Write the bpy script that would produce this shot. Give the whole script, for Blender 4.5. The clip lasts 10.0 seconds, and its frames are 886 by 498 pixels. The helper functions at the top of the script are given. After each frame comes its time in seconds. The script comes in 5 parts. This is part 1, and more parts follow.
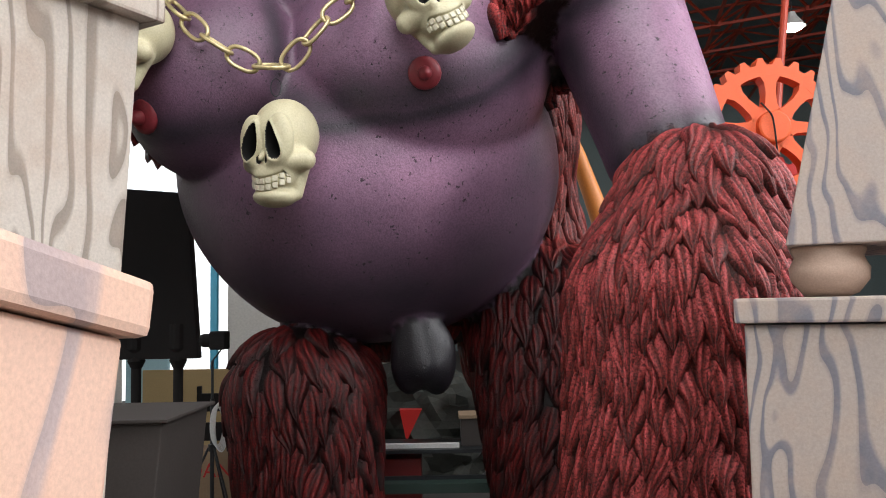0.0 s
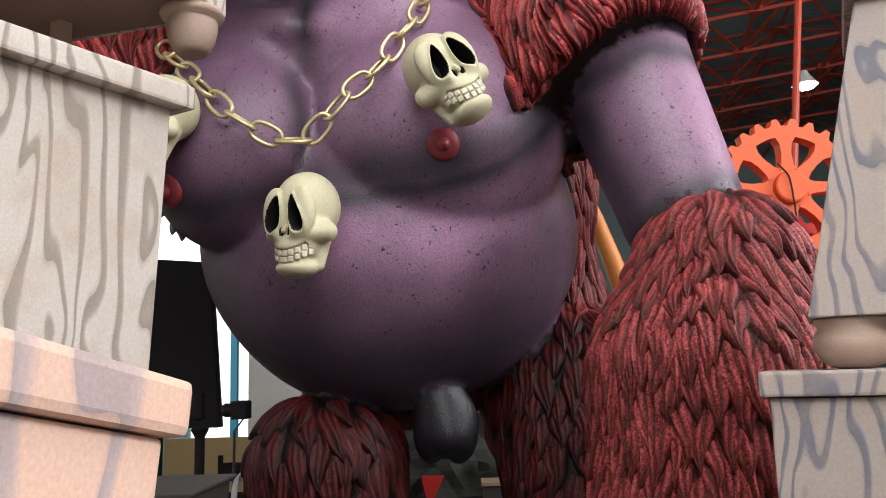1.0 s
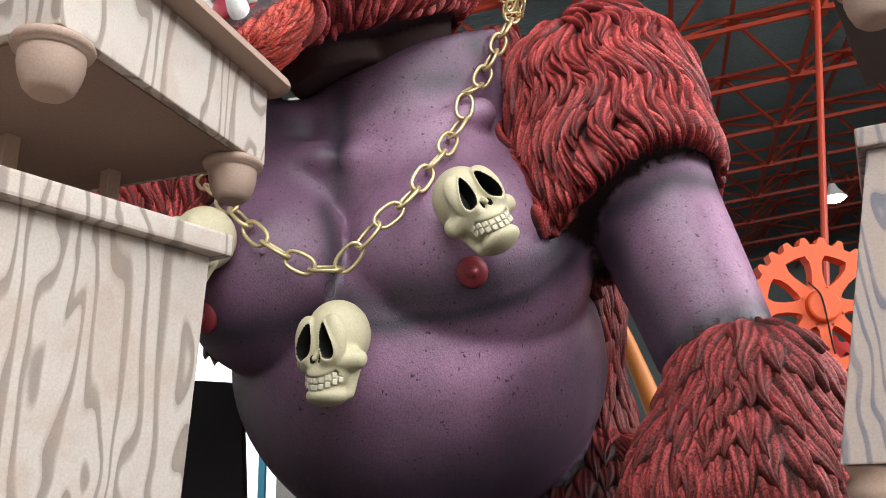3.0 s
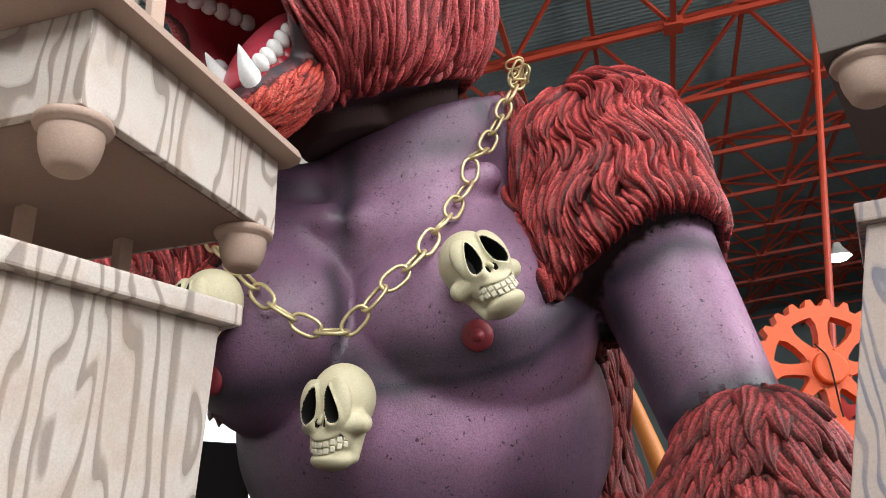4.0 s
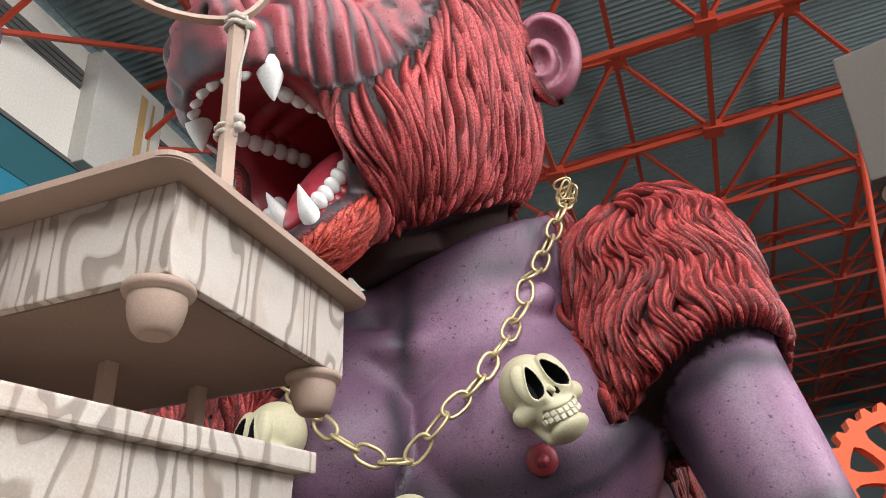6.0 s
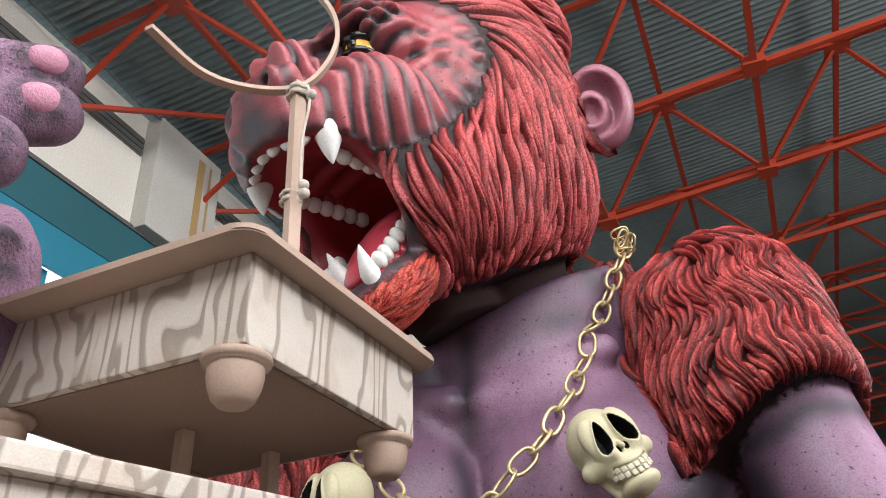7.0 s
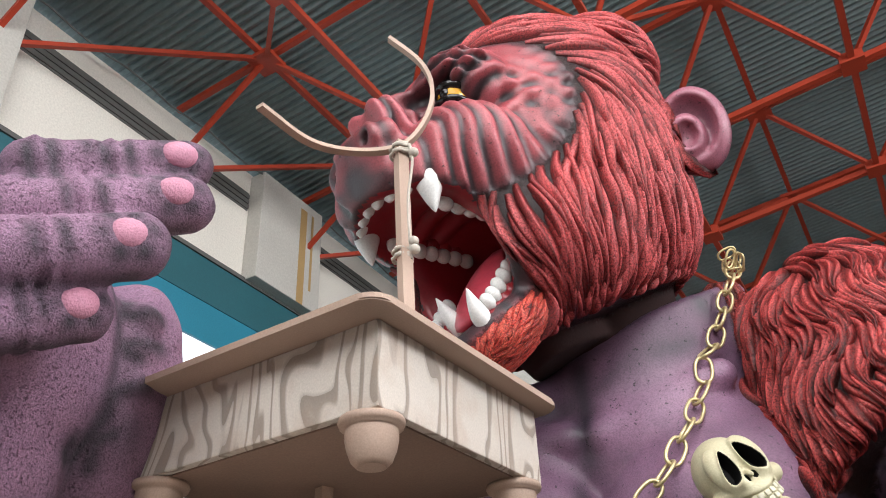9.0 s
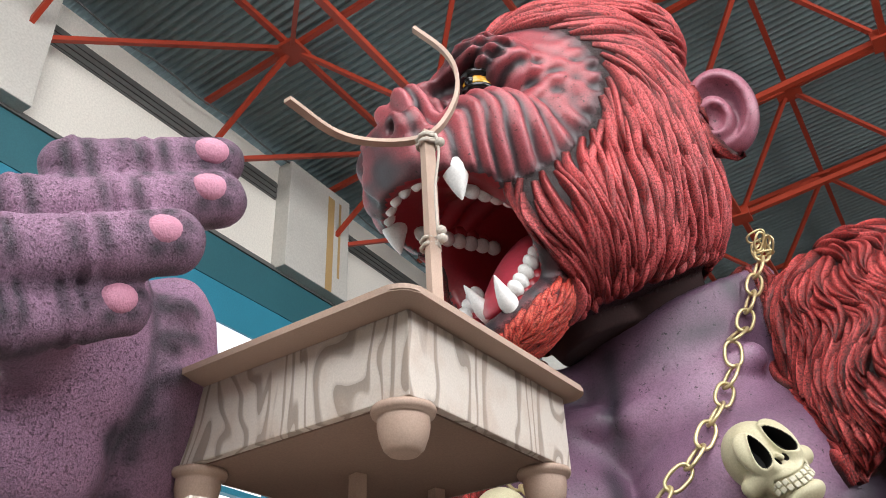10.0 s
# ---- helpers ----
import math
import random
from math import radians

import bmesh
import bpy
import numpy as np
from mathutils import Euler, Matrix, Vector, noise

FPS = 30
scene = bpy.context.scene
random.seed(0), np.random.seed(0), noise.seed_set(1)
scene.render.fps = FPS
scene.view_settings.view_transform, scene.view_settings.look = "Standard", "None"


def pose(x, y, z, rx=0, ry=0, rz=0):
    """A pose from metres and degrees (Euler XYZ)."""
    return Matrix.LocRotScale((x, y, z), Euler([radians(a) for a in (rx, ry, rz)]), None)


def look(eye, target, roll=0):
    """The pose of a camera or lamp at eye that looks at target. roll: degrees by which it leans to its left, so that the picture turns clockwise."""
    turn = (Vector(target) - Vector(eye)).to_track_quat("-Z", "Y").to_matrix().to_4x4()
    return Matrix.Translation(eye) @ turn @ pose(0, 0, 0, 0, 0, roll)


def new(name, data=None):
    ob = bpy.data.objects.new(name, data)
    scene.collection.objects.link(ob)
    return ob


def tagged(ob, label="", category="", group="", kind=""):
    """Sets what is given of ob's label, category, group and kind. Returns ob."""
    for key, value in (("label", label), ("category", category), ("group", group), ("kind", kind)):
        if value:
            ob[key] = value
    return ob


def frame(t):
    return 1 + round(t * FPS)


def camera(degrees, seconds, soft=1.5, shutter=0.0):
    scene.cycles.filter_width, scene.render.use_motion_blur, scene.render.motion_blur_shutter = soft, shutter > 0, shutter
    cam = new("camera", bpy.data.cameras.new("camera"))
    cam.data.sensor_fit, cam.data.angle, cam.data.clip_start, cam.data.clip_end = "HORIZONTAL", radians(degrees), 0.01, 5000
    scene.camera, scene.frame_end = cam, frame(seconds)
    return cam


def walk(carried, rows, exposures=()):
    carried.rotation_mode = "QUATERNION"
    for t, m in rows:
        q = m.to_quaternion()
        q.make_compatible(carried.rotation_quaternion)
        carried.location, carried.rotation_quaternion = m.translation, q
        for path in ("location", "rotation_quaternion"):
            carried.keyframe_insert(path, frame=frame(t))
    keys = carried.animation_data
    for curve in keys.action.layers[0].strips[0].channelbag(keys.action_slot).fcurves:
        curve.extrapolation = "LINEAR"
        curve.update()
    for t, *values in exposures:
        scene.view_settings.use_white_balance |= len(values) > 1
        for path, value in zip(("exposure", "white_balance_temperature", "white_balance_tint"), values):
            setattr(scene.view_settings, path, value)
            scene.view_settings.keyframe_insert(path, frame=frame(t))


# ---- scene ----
cam = camera(55.9, 10.0, soft=1.0)
METRES, EYE, TILT, LEAN, TURN = 0.8, 1.65, 4.5, 1.0, 0.0
ROWS = [
    (0.0, 0.0, 0.0, 0.0, -0.0, 0.0, -0.0),
    (0.5, -0.0112, -0.0211, 0.0351, 0.54, 2.3, 0.53),
    (1.0, -0.0184, -0.053, 0.0697, 1.28, 4.12, 0.77),
    (1.5, -0.007, -0.0688, 0.1006, 1.77, 5.77, 0.78),
    (2.0, -0.001, -0.1056, 0.1361, 2.98, 7.76, 1.0),
    (2.5, 0.0021, -0.1372, 0.1748, 3.19, 9.68, 0.78),
    (4.0, -0.0021, -0.2427, 0.273, 3.62, 15.37, 0.22),
    (4.5, -0.0009, -0.286, 0.3036, 4.16, 17.08, 0.61),
    (5.0, -0.0169, -0.3211, 0.3402, 5.04, 18.82, 1.09),
    (5.5, -0.034, -0.3699, 0.3733, 6.32, 20.59, 1.47),
    (7.0, -0.141, -0.4593, 0.4477, 11.5, 26.24, 1.88),
    (7.5, -0.1666, -0.5066, 0.4669, 14.88, 26.98, 2.53),
    (8.0, -0.1709, -0.5676, 0.4905, 17.48, 27.87, 2.9),
    (8.5, -0.1637, -0.6325, 0.5079, 18.01, 28.47, 2.99),
    (9.0, -0.1657, -0.6735, 0.5147, 19.47, 28.32, 2.87),
    (9.5, -0.1564, -0.7117, 0.5132, 20.71, 27.69, 2.76),
    (10.0, -0.1471, -0.7351, 0.513, 21.52, 27.38, 2.77),
]
walk(cam, [(t, pose(0, 0, EYE, TILT, LEAN, TURN) @ pose(METRES * x, METRES * y, METRES * z, 90 + pitch, roll, yaw)) for t, x, y, z, yaw, pitch, roll in ROWS])

# ---- world, sun and lights ----
world = bpy.data.worlds.new("sky")
scene.world = world
world.use_nodes = True
wn = world.node_tree
sky = wn.nodes.new("ShaderNodeTexSky")
sky.sky_type, sky.sun_disc = 'NISHITA', False
sky.sun_elevation, sky.sun_rotation = radians(48), radians(150)
wn.links.new(sky.outputs[0], wn.nodes["Background"].inputs[0])
wn.nodes["Background"].inputs[1].default_value = 0.12


def area(name, eye, target, sx, sy, watts, colour):
    lamp = bpy.data.lights.new(name, 'AREA')
    lamp.shape, lamp.size, lamp.size_y, lamp.energy, lamp.color = 'RECTANGLE', sx, sy, watts, colour
    ob = new(name, lamp)
    ob.matrix_world = look(eye, target)
    return ob


# Added area lamps for daylight from openings that are not seen
area("added_front_light", (3.0, -9.0, 10.5), (0.5, 6.0, 4.0), 13, 6, 2150, (0.97, 0.97, 0.97))
area("added_side_light", (16.2, 2.6, 10.6), (0.5, 6.0, 4.0), 13, 5, 3250, (0.98, 0.98, 1.0))
area("added_top_light", (1.2, 0.2, 12.1), (0.0, 5.2, 3.0), 9, 3.5, 750, (0.98, 0.98, 1.0))


# ---- materials ----
def material(name, rough=0.6, metal=0.0):
    m = bpy.data.materials.new(name)
    m.use_nodes = True
    nt = m.node_tree
    b = nt.nodes["Principled BSDF"]
    b.inputs["Roughness"].default_value, b.inputs["Metallic"].default_value = rough, metal
    return m, nt, b


def node(nt, kind, **values):
    n = nt.nodes.new(kind)
    for k, v in values.items():
        n.inputs[k.replace("_", " ")].default_value = v
    return n


def ramp(nt, source, stops):
    r = nt.nodes.new("ShaderNodeValToRGB")
    while len(r.color_ramp.elements) < len(stops):
        r.color_ramp.elements.new(0.5)
    for e, (p, c) in zip(r.color_ramp.elements, stops):
        e.position, e.color = p, (*c, 1)
    nt.links.new(source, r.inputs[0])
    return r.outputs[0]


def mix(nt, fac, a, b, mode='MIX'):
    m = nt.nodes.new("ShaderNodeMix")
    m.data_type, m.blend_type = 'RGBA', mode
    for value, socket in ((fac, m.inputs[0]), (a, m.inputs[6]), (b, m.inputs[7])):
        if isinstance(value, (int, float)):
            socket.default_value = value
        elif isinstance(value, tuple):
            socket.default_value = (*value, 1)
        else:
            nt.links.new(value, socket)
    return m.outputs[2]


def noise_of(nt, scale, detail=4.0, rough=0.6, vector=None, dist=0.0):
    n = node(nt, "ShaderNodeTexNoise", Scale=scale, Detail=detail, Roughness=rough, Distortion=dist)
    if vector is None:
        vector = nt.nodes.new("ShaderNodeTexCoord").outputs["Object"]
    nt.links.new(vector, n.inputs["Vector"])
    return n.outputs[0]


def bump(nt, b, height, strength, distance=0.02):
    n = node(nt, "ShaderNodeBump", Strength=strength, Distance=distance)
    nt.links.new(height, n.inputs["Height"])
    nt.links.new(n.outputs[0], b.inputs["Normal"])


def painted(name, colour, dark=0.75, rough=0.6, scale=3.0, grain=60.0, relief=0.2, metal=0.0):
    """Paint with large blotches and fine grain."""
    m, nt, b = material(name, rough, metal)
    big, fine = noise_of(nt, scale), noise_of(nt, grain)
    low = tuple(c * dark for c in colour)
    c1 = mix(nt, big, low, colour)
    c2 = ramp(nt, fine, ((0.3, (0.82, 0.82, 0.82)), (0.65, (1, 1, 1))))
    nt.links.new(mix(nt, 1.0, c1, c2, 'MULTIPLY'), b.inputs["Base Color"])
    bump(nt, b, fine, relief, 0.005)
    return m


def attr_paint(name, rough=0.55, pits=0.6, speck=0.35, pore=28.0, edge=(0.32, 0.4), grain=85.0, relief=0.55, depth=0.012, gloss=0.5):
    """Hand-painted foam: the paint's colour, with its painted shade, is kept on the mesh, with pores and brush speckle
    on top.
    """
    m, nt, b = material(name, rough)
    b.inputs["Specular IOR Level"].default_value = gloss
    a = nt.nodes.new("ShaderNodeAttribute")
    a.attribute_name = "paint"
    big, fine, mid = noise_of(nt, 2.2, 3), noise_of(nt, grain, 3, 0.7), noise_of(nt, pore, 4, 0.65)
    c = mix(nt, 1.0, a.outputs["Color"], ramp(nt, big, ((0.3, (0.82, 0.8, 0.84)), (0.7, (1.12, 1.08, 1.1)))), 'MULTIPLY')
    c = mix(nt, 1.0, c, ramp(nt, fine, ((0.38, (1 - speck,) * 3), (0.58, (1 + 0.25 * speck,) * 3))), 'MULTIPLY')
    hole = ramp(nt, mid, ((edge[0], (0.12,) * 3), (edge[1], (1,) * 3)))
    c = mix(nt, pits, c, mix(nt, 1.0, c, hole, 'MULTIPLY'))
    nt.links.new(c, b.inputs["Base Color"])
    bump(nt, b, mix(nt, 0.5, fine, hole), relief, depth)
    return m


def wood_paint(name, light, dark, freq=9.0, warm=(0.5, 0.36, 0.27)):
    """Board painted with wandering wood-grain stripes."""
    m, nt, b = material(name, 0.62)
    tc = nt.nodes.new("ShaderNodeTexCoord")
    sx = nt.nodes.new("ShaderNodeSeparateXYZ")
    nt.links.new(tc.outputs["Object"], sx.inputs[0])
    add = nt.nodes.new("ShaderNodeMath")
    nt.links.new(sx.outputs[0], add.inputs[0])
    nt.links.new(sx.outputs[1], add.inputs[1])
    mp = node(nt, "ShaderNodeMapping", Scale=(1, 1, 0.33))
    nt.links.new(tc.outputs["Object"], mp.inputs[0])
    wob = noise_of(nt, 3.2, 2, 0.5, mp.outputs[0], 0.6)
    s = nt.nodes.new("ShaderNodeMath")
    s.operation = 'MULTIPLY_ADD'
    nt.links.new(wob, s.inputs[0])
    s.inputs[1].default_value = 0.72
    nt.links.new(add.outputs[0], s.inputs[2])
    w = nt.nodes.new("ShaderNodeMath")
    w.operation = 'MULTIPLY'
    nt.links.new(s.outputs[0], w.inputs[0])
    w.inputs[1].default_value = freq
    fr = nt.nodes.new("ShaderNodeMath")
    fr.operation = 'FRACT'
    nt.links.new(w.outputs[0], fr.inputs[0])
    band = ramp(nt, fr.outputs[0], ((0.0, dark), (0.22, tuple(c * 1.15 for c in dark)), (0.34, light), (0.9, light), (1.0, tuple(0.5 * (p + q) for p, q in zip(light, dark)))))
    blot = noise_of(nt, 5.0, 4, 0.6)
    c = mix(nt, ramp(nt, blot, ((0.45, (0, 0, 0)), (0.75, (0.5, 0.5, 0.5)))), band, warm)
    fine = noise_of(nt, 120.0, 3, 0.7)
    c = mix(nt, 1.0, c, ramp(nt, fine, ((0.3, (0.86,) * 3), (0.7, (1.04,) * 3))), 'MULTIPLY')
    nt.links.new(c, b.inputs["Base Color"])
    bump(nt, b, fine, 0.15, 0.004)
    return m


M_SKIN = attr_paint("painted_skin", 0.4, 0.9, 0.25, 24.0, (0.33, 0.38), 70.0, 0.6)
M_HAND = attr_paint("painted_rough_skin", 0.55, 0.4, 0.35, 62.0, (0.33, 0.44), 130.0, 1.0, 0.022)
M_FUR = attr_paint("painted_fur", 0.42, 0.55, 0.7, 45.0, (0.35, 0.44), 75.0, 0.8, 0.014, 0.3)
# Near-black throat: the shade under the chin is put into its colour
M_THROAT = painted("throat_shade_paint", (0.028, 0.006, 0.005), 0.6, 0.95, 5.0, 40, 0.6)
M_MOUTH = painted("mouth_gloss_paint", (0.33, 0.02, 0.03), 0.6, 0.3, 3.0, 40, 0.1)
M_TONGUE = painted("tongue_gloss_paint", (0.55, 0.06, 0.09), 0.7, 0.3, 4.0, 40, 0.1)
M_TOOTH = painted("tooth_white_paint", (0.8, 0.79, 0.76), 0.88, 0.35, 6.0, 70, 0.1)
M_NAIL = painted("nail_pink_paint", (0.64, 0.27, 0.38), 0.7, 0.55, 40.0, 110, 1.0)
M_EYE = painted("eye_yellow_gloss", (0.75, 0.4, 0.04), 0.7, 0.12, 9.0, 40, 0.02)
M_PUPIL = painted("pupil_black_gloss", (0.006, 0.005, 0.005), 0.8, 0.1, 9.0, 40, 0.02)
M_NIPPLE = painted("dark_red_paint", (0.36, 0.045, 0.06), 0.6, 0.45, 9.0, 60, 0.4)
M_WOOD = wood_paint("grey_wood_grain_paint", (0.66, 0.6, 0.53), (0.33, 0.28, 0.235))
M_WOOD_BLUE = wood_paint("bluish_wood_grain_paint", (0.42, 0.355, 0.315), (0.17, 0.165, 0.19), 12.0)
M_WOOD_PINK = wood_paint("peach_wood_grain_paint", (0.75, 0.5, 0.39), (0.42, 0.33, 0.32), 5.0, (0.78, 0.5, 0.36))
# Board of the upper tray, darkened so that its colour holds the shade
M_SHADE = painted("shaded_board", (0.13, 0.11, 0.095), 0.85, 0.8, 4.0, 120, 0.1)
M_RAW = painted("raw_beige_paint", (0.5, 0.36, 0.28), 0.85, 0.7, 5.0, 150, 0.15)
M_UNDER = painted("shaded_raw_board", (0.3, 0.2, 0.15), 0.85, 0.8, 4.0, 120, 0.1)
M_RED = painted("truss_paint", (0.48, 0.052, 0.02), 0.75, 0.5)
M_WALL = painted("wall_plaster", (0.8, 0.77, 0.7), 0.9, 0.85, 0.7, 30, 0.1)
M_PIER = painted("pier_plaster", (0.58, 0.565, 0.52), 0.85, 0.85, 0.9, 30, 0.1)
M_SLOT = painted("vent_grille", (0.12, 0.12, 0.115), 0.8, 0.7)
M_RUST = painted("rust_stain", (0.5, 0.33, 0.14), 0.7, 0.9, 2.0)
M_ROOF = painted("roof_sheet", (0.23, 0.295, 0.3), 0.62, 0.55, 0.35, 14, 0.1, 0.25)
M_FLOOR = painted("floor_concrete", (0.085, 0.08, 0.075), 0.7, 0.8)
M_BONE = painted("bone_paint", (0.62, 0.57, 0.37), 0.75, 0.5, 6.0, 60, 0.35)
M_SOCKET = painted("socket_black_paint", (0.008, 0.007, 0.006), 0.8, 0.7)
M_BONE_TOOTH = painted("skull_tooth_paint", (0.66, 0.62, 0.47), 0.85, 0.4)
M_GOLD = painted("gold_paint", (0.72, 0.6, 0.32), 0.75, 0.32, 12.0, 60, 0.1, 0.55)
M_ORANGE = painted("orange_paint", (0.85, 0.12, 0.025), 0.85, 0.55, 2.0)
M_REDPAINT = painted("red_paint", (0.7, 0.03, 0.025), 0.85, 0.5)
M_BLACK = painted("black_panel", (0.011, 0.008, 0.008), 0.8, 0.8)
M_BLUE = painted("blue_paint", (0.03, 0.26, 0.38), 0.75, 0.5, 1.0, 40, 0.05)
M_SHADED_TEAL = painted("shaded_teal_paint", (0.03, 0.14, 0.17), 0.8, 0.5, 1.0, 40, 0.05)
M_STEEL = painted("dark_steel", (0.06, 0.065, 0.07), 0.7, 0.4, 8.0, 60, 0.1, 0.6)
M_CARD = painted("cardboard", (0.42, 0.3, 0.19), 0.85, 0.85)
M_TAN = painted("tan_board", (0.5, 0.36, 0.17), 0.9, 0.8)
M_ROCK = painted("rock_paint", (0.06, 0.065, 0.055), 0.35, 0.85, 7.0, 30, 0.8)
M_CLOTH = painted("dark_brown_box", (0.06, 0.05, 0.045), 0.8, 0.75)
M_ROPE = painted("rope_fibre", (0.6, 0.54, 0.46), 0.7, 0.9, 60.0, 200, 0.5)
M_WHITE = painted("white_paint", (0.8, 0.8, 0.78), 0.92, 0.5)
m, nt, b = material("window_glow", 0.5)
b.inputs["Emission Color"].default_value, b.inputs["Emission Strength"].default_value = (0.93, 0.97, 1.0, 1), 1.1
M_GLOW = m
m, nt, b = material("lamp_glow", 0.5)
b.inputs["Emission Color"].default_value, b.inputs["Emission Strength"].default_value = (0.9, 1.0, 0.85, 1), 12.0
M_LAMP = m


# ---- mesh helpers ----
def mesh_object(name, bm, material=None, parent=None, smooth=False):
    me = bpy.data.meshes.new(name)
    bm.normal_update()
    bm.to_mesh(me)
    bm.free()
    if material:
        me.materials.append(material)
    if smooth:
        me.polygons.foreach_set("use_smooth", [True] * len(me.polygons))
    ob = new(name, me)
    if parent:
        ob.parent = parent
    return ob


def part(name, bm, material, parent, label="", smooth=False):
    return tagged(mesh_object(name, bm, material, parent, smooth), label)


def thing(name, label, category, m=None, group="", kind=""):
    ob = tagged(new(name), label, category, group, kind)
    if m is not None:
        ob.matrix_world = m
    return ob


def box(bm, x0, x1, y0, y1, z0, z1, bevel=0.0, m=None):
    vs = bmesh.ops.create_cube(bm, size=1)["verts"]
    bmesh.ops.transform(bm, matrix=Matrix.LocRotScale(((x0 + x1) / 2, (y0 + y1) / 2, (z0 + z1) / 2), None, (x1 - x0, y1 - y0, z1 - z0)), verts=vs)
    if bevel:
        es = list({e for v in vs for e in v.link_edges})
        r = bmesh.ops.bevel(bm, geom=es, offset=bevel, segments=2, affect='EDGES', profile=0.6)
        vs = list({v for f in r["faces"] for v in f.verts} | {v for v in vs if v.is_valid})
    if m is not None:
        bmesh.ops.transform(bm, matrix=m, verts=vs)
    return vs


def bar(bm, a, b, w, h=None, sides=4):
    """A straight bar from a to b, w wide and h high."""
    a, b = Vector(a), Vector(b)
    d = b - a
    q = d.to_track_quat('Z', 'Y')
    r = bmesh.ops.create_cone(bm, cap_ends=True, segments=sides, radius1=0.5, radius2=0.5, depth=1)
    s = 1.41421 if sides == 4 else 1.0
    turn = Matrix.Rotation(radians(45), 4, 'Z') if sides == 4 else Matrix()
    bmesh.ops.transform(bm, matrix=Matrix.LocRotScale((a + b) / 2, q, (w * s, (h or w) * s, d.length)) @ Matrix() if sides != 4 else
                        Matrix.LocRotScale((a + b) / 2, q, (w, h or w, d.length)) @ Matrix.Diagonal((s, s, 1, 1)) @ turn, verts=r["verts"])
    return r["verts"]


def lathe(bm, profile, segments=24, m=None):
    """A turned body from (radius, height) pairs."""
    rings = []
    for r, z in profile:
        rings.append([bm.verts.new((r * math.cos(2 * math.pi * i / segments), r * math.sin(2 * math.pi * i / segments), z)) for i in range(segments)])
    for a, b in zip(rings, rings[1:]):
        for i in range(segments):
            bm.faces.new((a[i], a[(i + 1) % segments], b[(i + 1) % segments], b[i]))
    bm.faces.new(rings[0][::-1])
    bm.faces.new(rings[-1])
    vs = [v for r in rings for v in r]
    if m is not None:
        bmesh.ops.transform(bm, matrix=m, verts=vs)
    return vs


# ---- the hall ----
HALL = pose(-8.78, 5.36, 0, 0, 0, -10.7)


def hall_part(name, label, bm, material, category=""):
    ob = tagged(mesh_object(name, bm, material), label, category, "", "structure")
    ob.matrix_world = HALL
    return ob


bm = bmesh.new()
box(bm, -6, 60, -40, 60, -0.8, -0.5)
hall_part("floor", "grey concrete hall floor with worn patches", bm, M_FLOOR, "floor")

bm = bmesh.new()
box(bm, -0.4, 0, -16, 45, 10.0, 12.45)
box(bm, -0.4, 0, -16, 12, -0.5, 4.5)
box(bm, -0.4, 0, 22, 45, -0.5, 8.5)
wall_west = hall_part("wall_west", "cream plastered hall wall with grey piers", bm, M_WALL, "wall")


def wall_piece(name, bm, material, label=""):
    ob = part(name, bm, material, wall_west, label)
    return ob


for u in (-12.55, -5.25, -1.6, 5.45, 12.75, 20.05, 27.35, 34.65):
    bm = bmesh.new()
    box(bm, 0, 0.36, u, u + 1.85, 10.0, 12.4, 0.02)
    wall_piece("pier", bm, M_PIER)
for u0, u1 in ((-10.7, -5.25), (-3.4, -1.6), (0.25, 5.45), (7.3, 12.75), (14.6, 20.05), (21.9, 27.35)):
    bm = bmesh.new()
    for k in range(3):
        box(bm, -0.02, 0.035, u0 + 0.02, u1 - 0.02, 11.6 + 0.12 * k, 11.69 + 0.12 * k)
    box(bm, -0.02, 0.012, u0 + 0.02, u1 - 0.02, 11.56, 11.98)
    wall_piece("vent_strip", bm, M_SLOT, "dark slotted vent strip")
for u, w, z in ((6.6, 0.2, 10.0), (6.95, 0.07, 10.4), (13.7, 0.16, 10.6)):
    bm = bmesh.new()
    box(bm, 0.36, 0.364, u, u + w, z, 12.2)
    wall_piece("rust_stain", bm, M_RUST, "brown rust run on the plaster")
bm = bmesh.new()
# Upper part of the ledge is darker: its shade is put into the teal
box(bm, 0.0, 0.07, -16, 45, 9.15, 10.0)
band = hall_part("trim_band", "teal and blue painted ledge along the plastered wall, the teal darkened as shade", bm, M_SHADED_TEAL, "trim")
bm = bmesh.new()
box(bm, 0.0, 0.05, -16, 45, 8.45, 9.15)
part("lower_band", bm, M_BLUE, band, "bright blue band")
bm = bmesh.new()
box(bm, 0.07, 0.11, -16, 45, 9.96, 10.04)
part("edge", bm, M_SLOT, band, "black edge strip")
# window openings below the ledge
win = tagged(new("window_1"), "tall hall windows with pale blue frames", "window", "", "structure")
win.matrix_world = HALL
for u in [(-14 + 2.0 * k) for k in range(14)] + [16.5, 19.5]:
    bm = bmesh.new()
    box(bm, -0.3, -0.12, u, u + 0.12, -0.5 if u > 12 else 4.5, 8.5)
    part("mullion", bm, M_BLUE, win)
for z in (5.8, 7.1):
    bm = bmesh.new()
    box(bm, -0.28, -0.14, -16, 22, z, z + 0.1)
    part("transom", bm, M_BLUE, win)
bm = bmesh.new()
box(bm, -3.1, -3.0, -20, 40, -0.5, 11)
hall_part("backdrop", "bright overcast daylight outside the hall windows", bm, M_GLOW, "backdrop")
bm = bmesh.new()
box(bm, -0.4, 60, 45, 45.4, -0.5, 20)
hall_part("wall_north", "dark far end wall of the hall", bm, M_ROOF, "wall")
# Added side wall, out of view; its opening holds the side lamp
bm = bmesh.new()
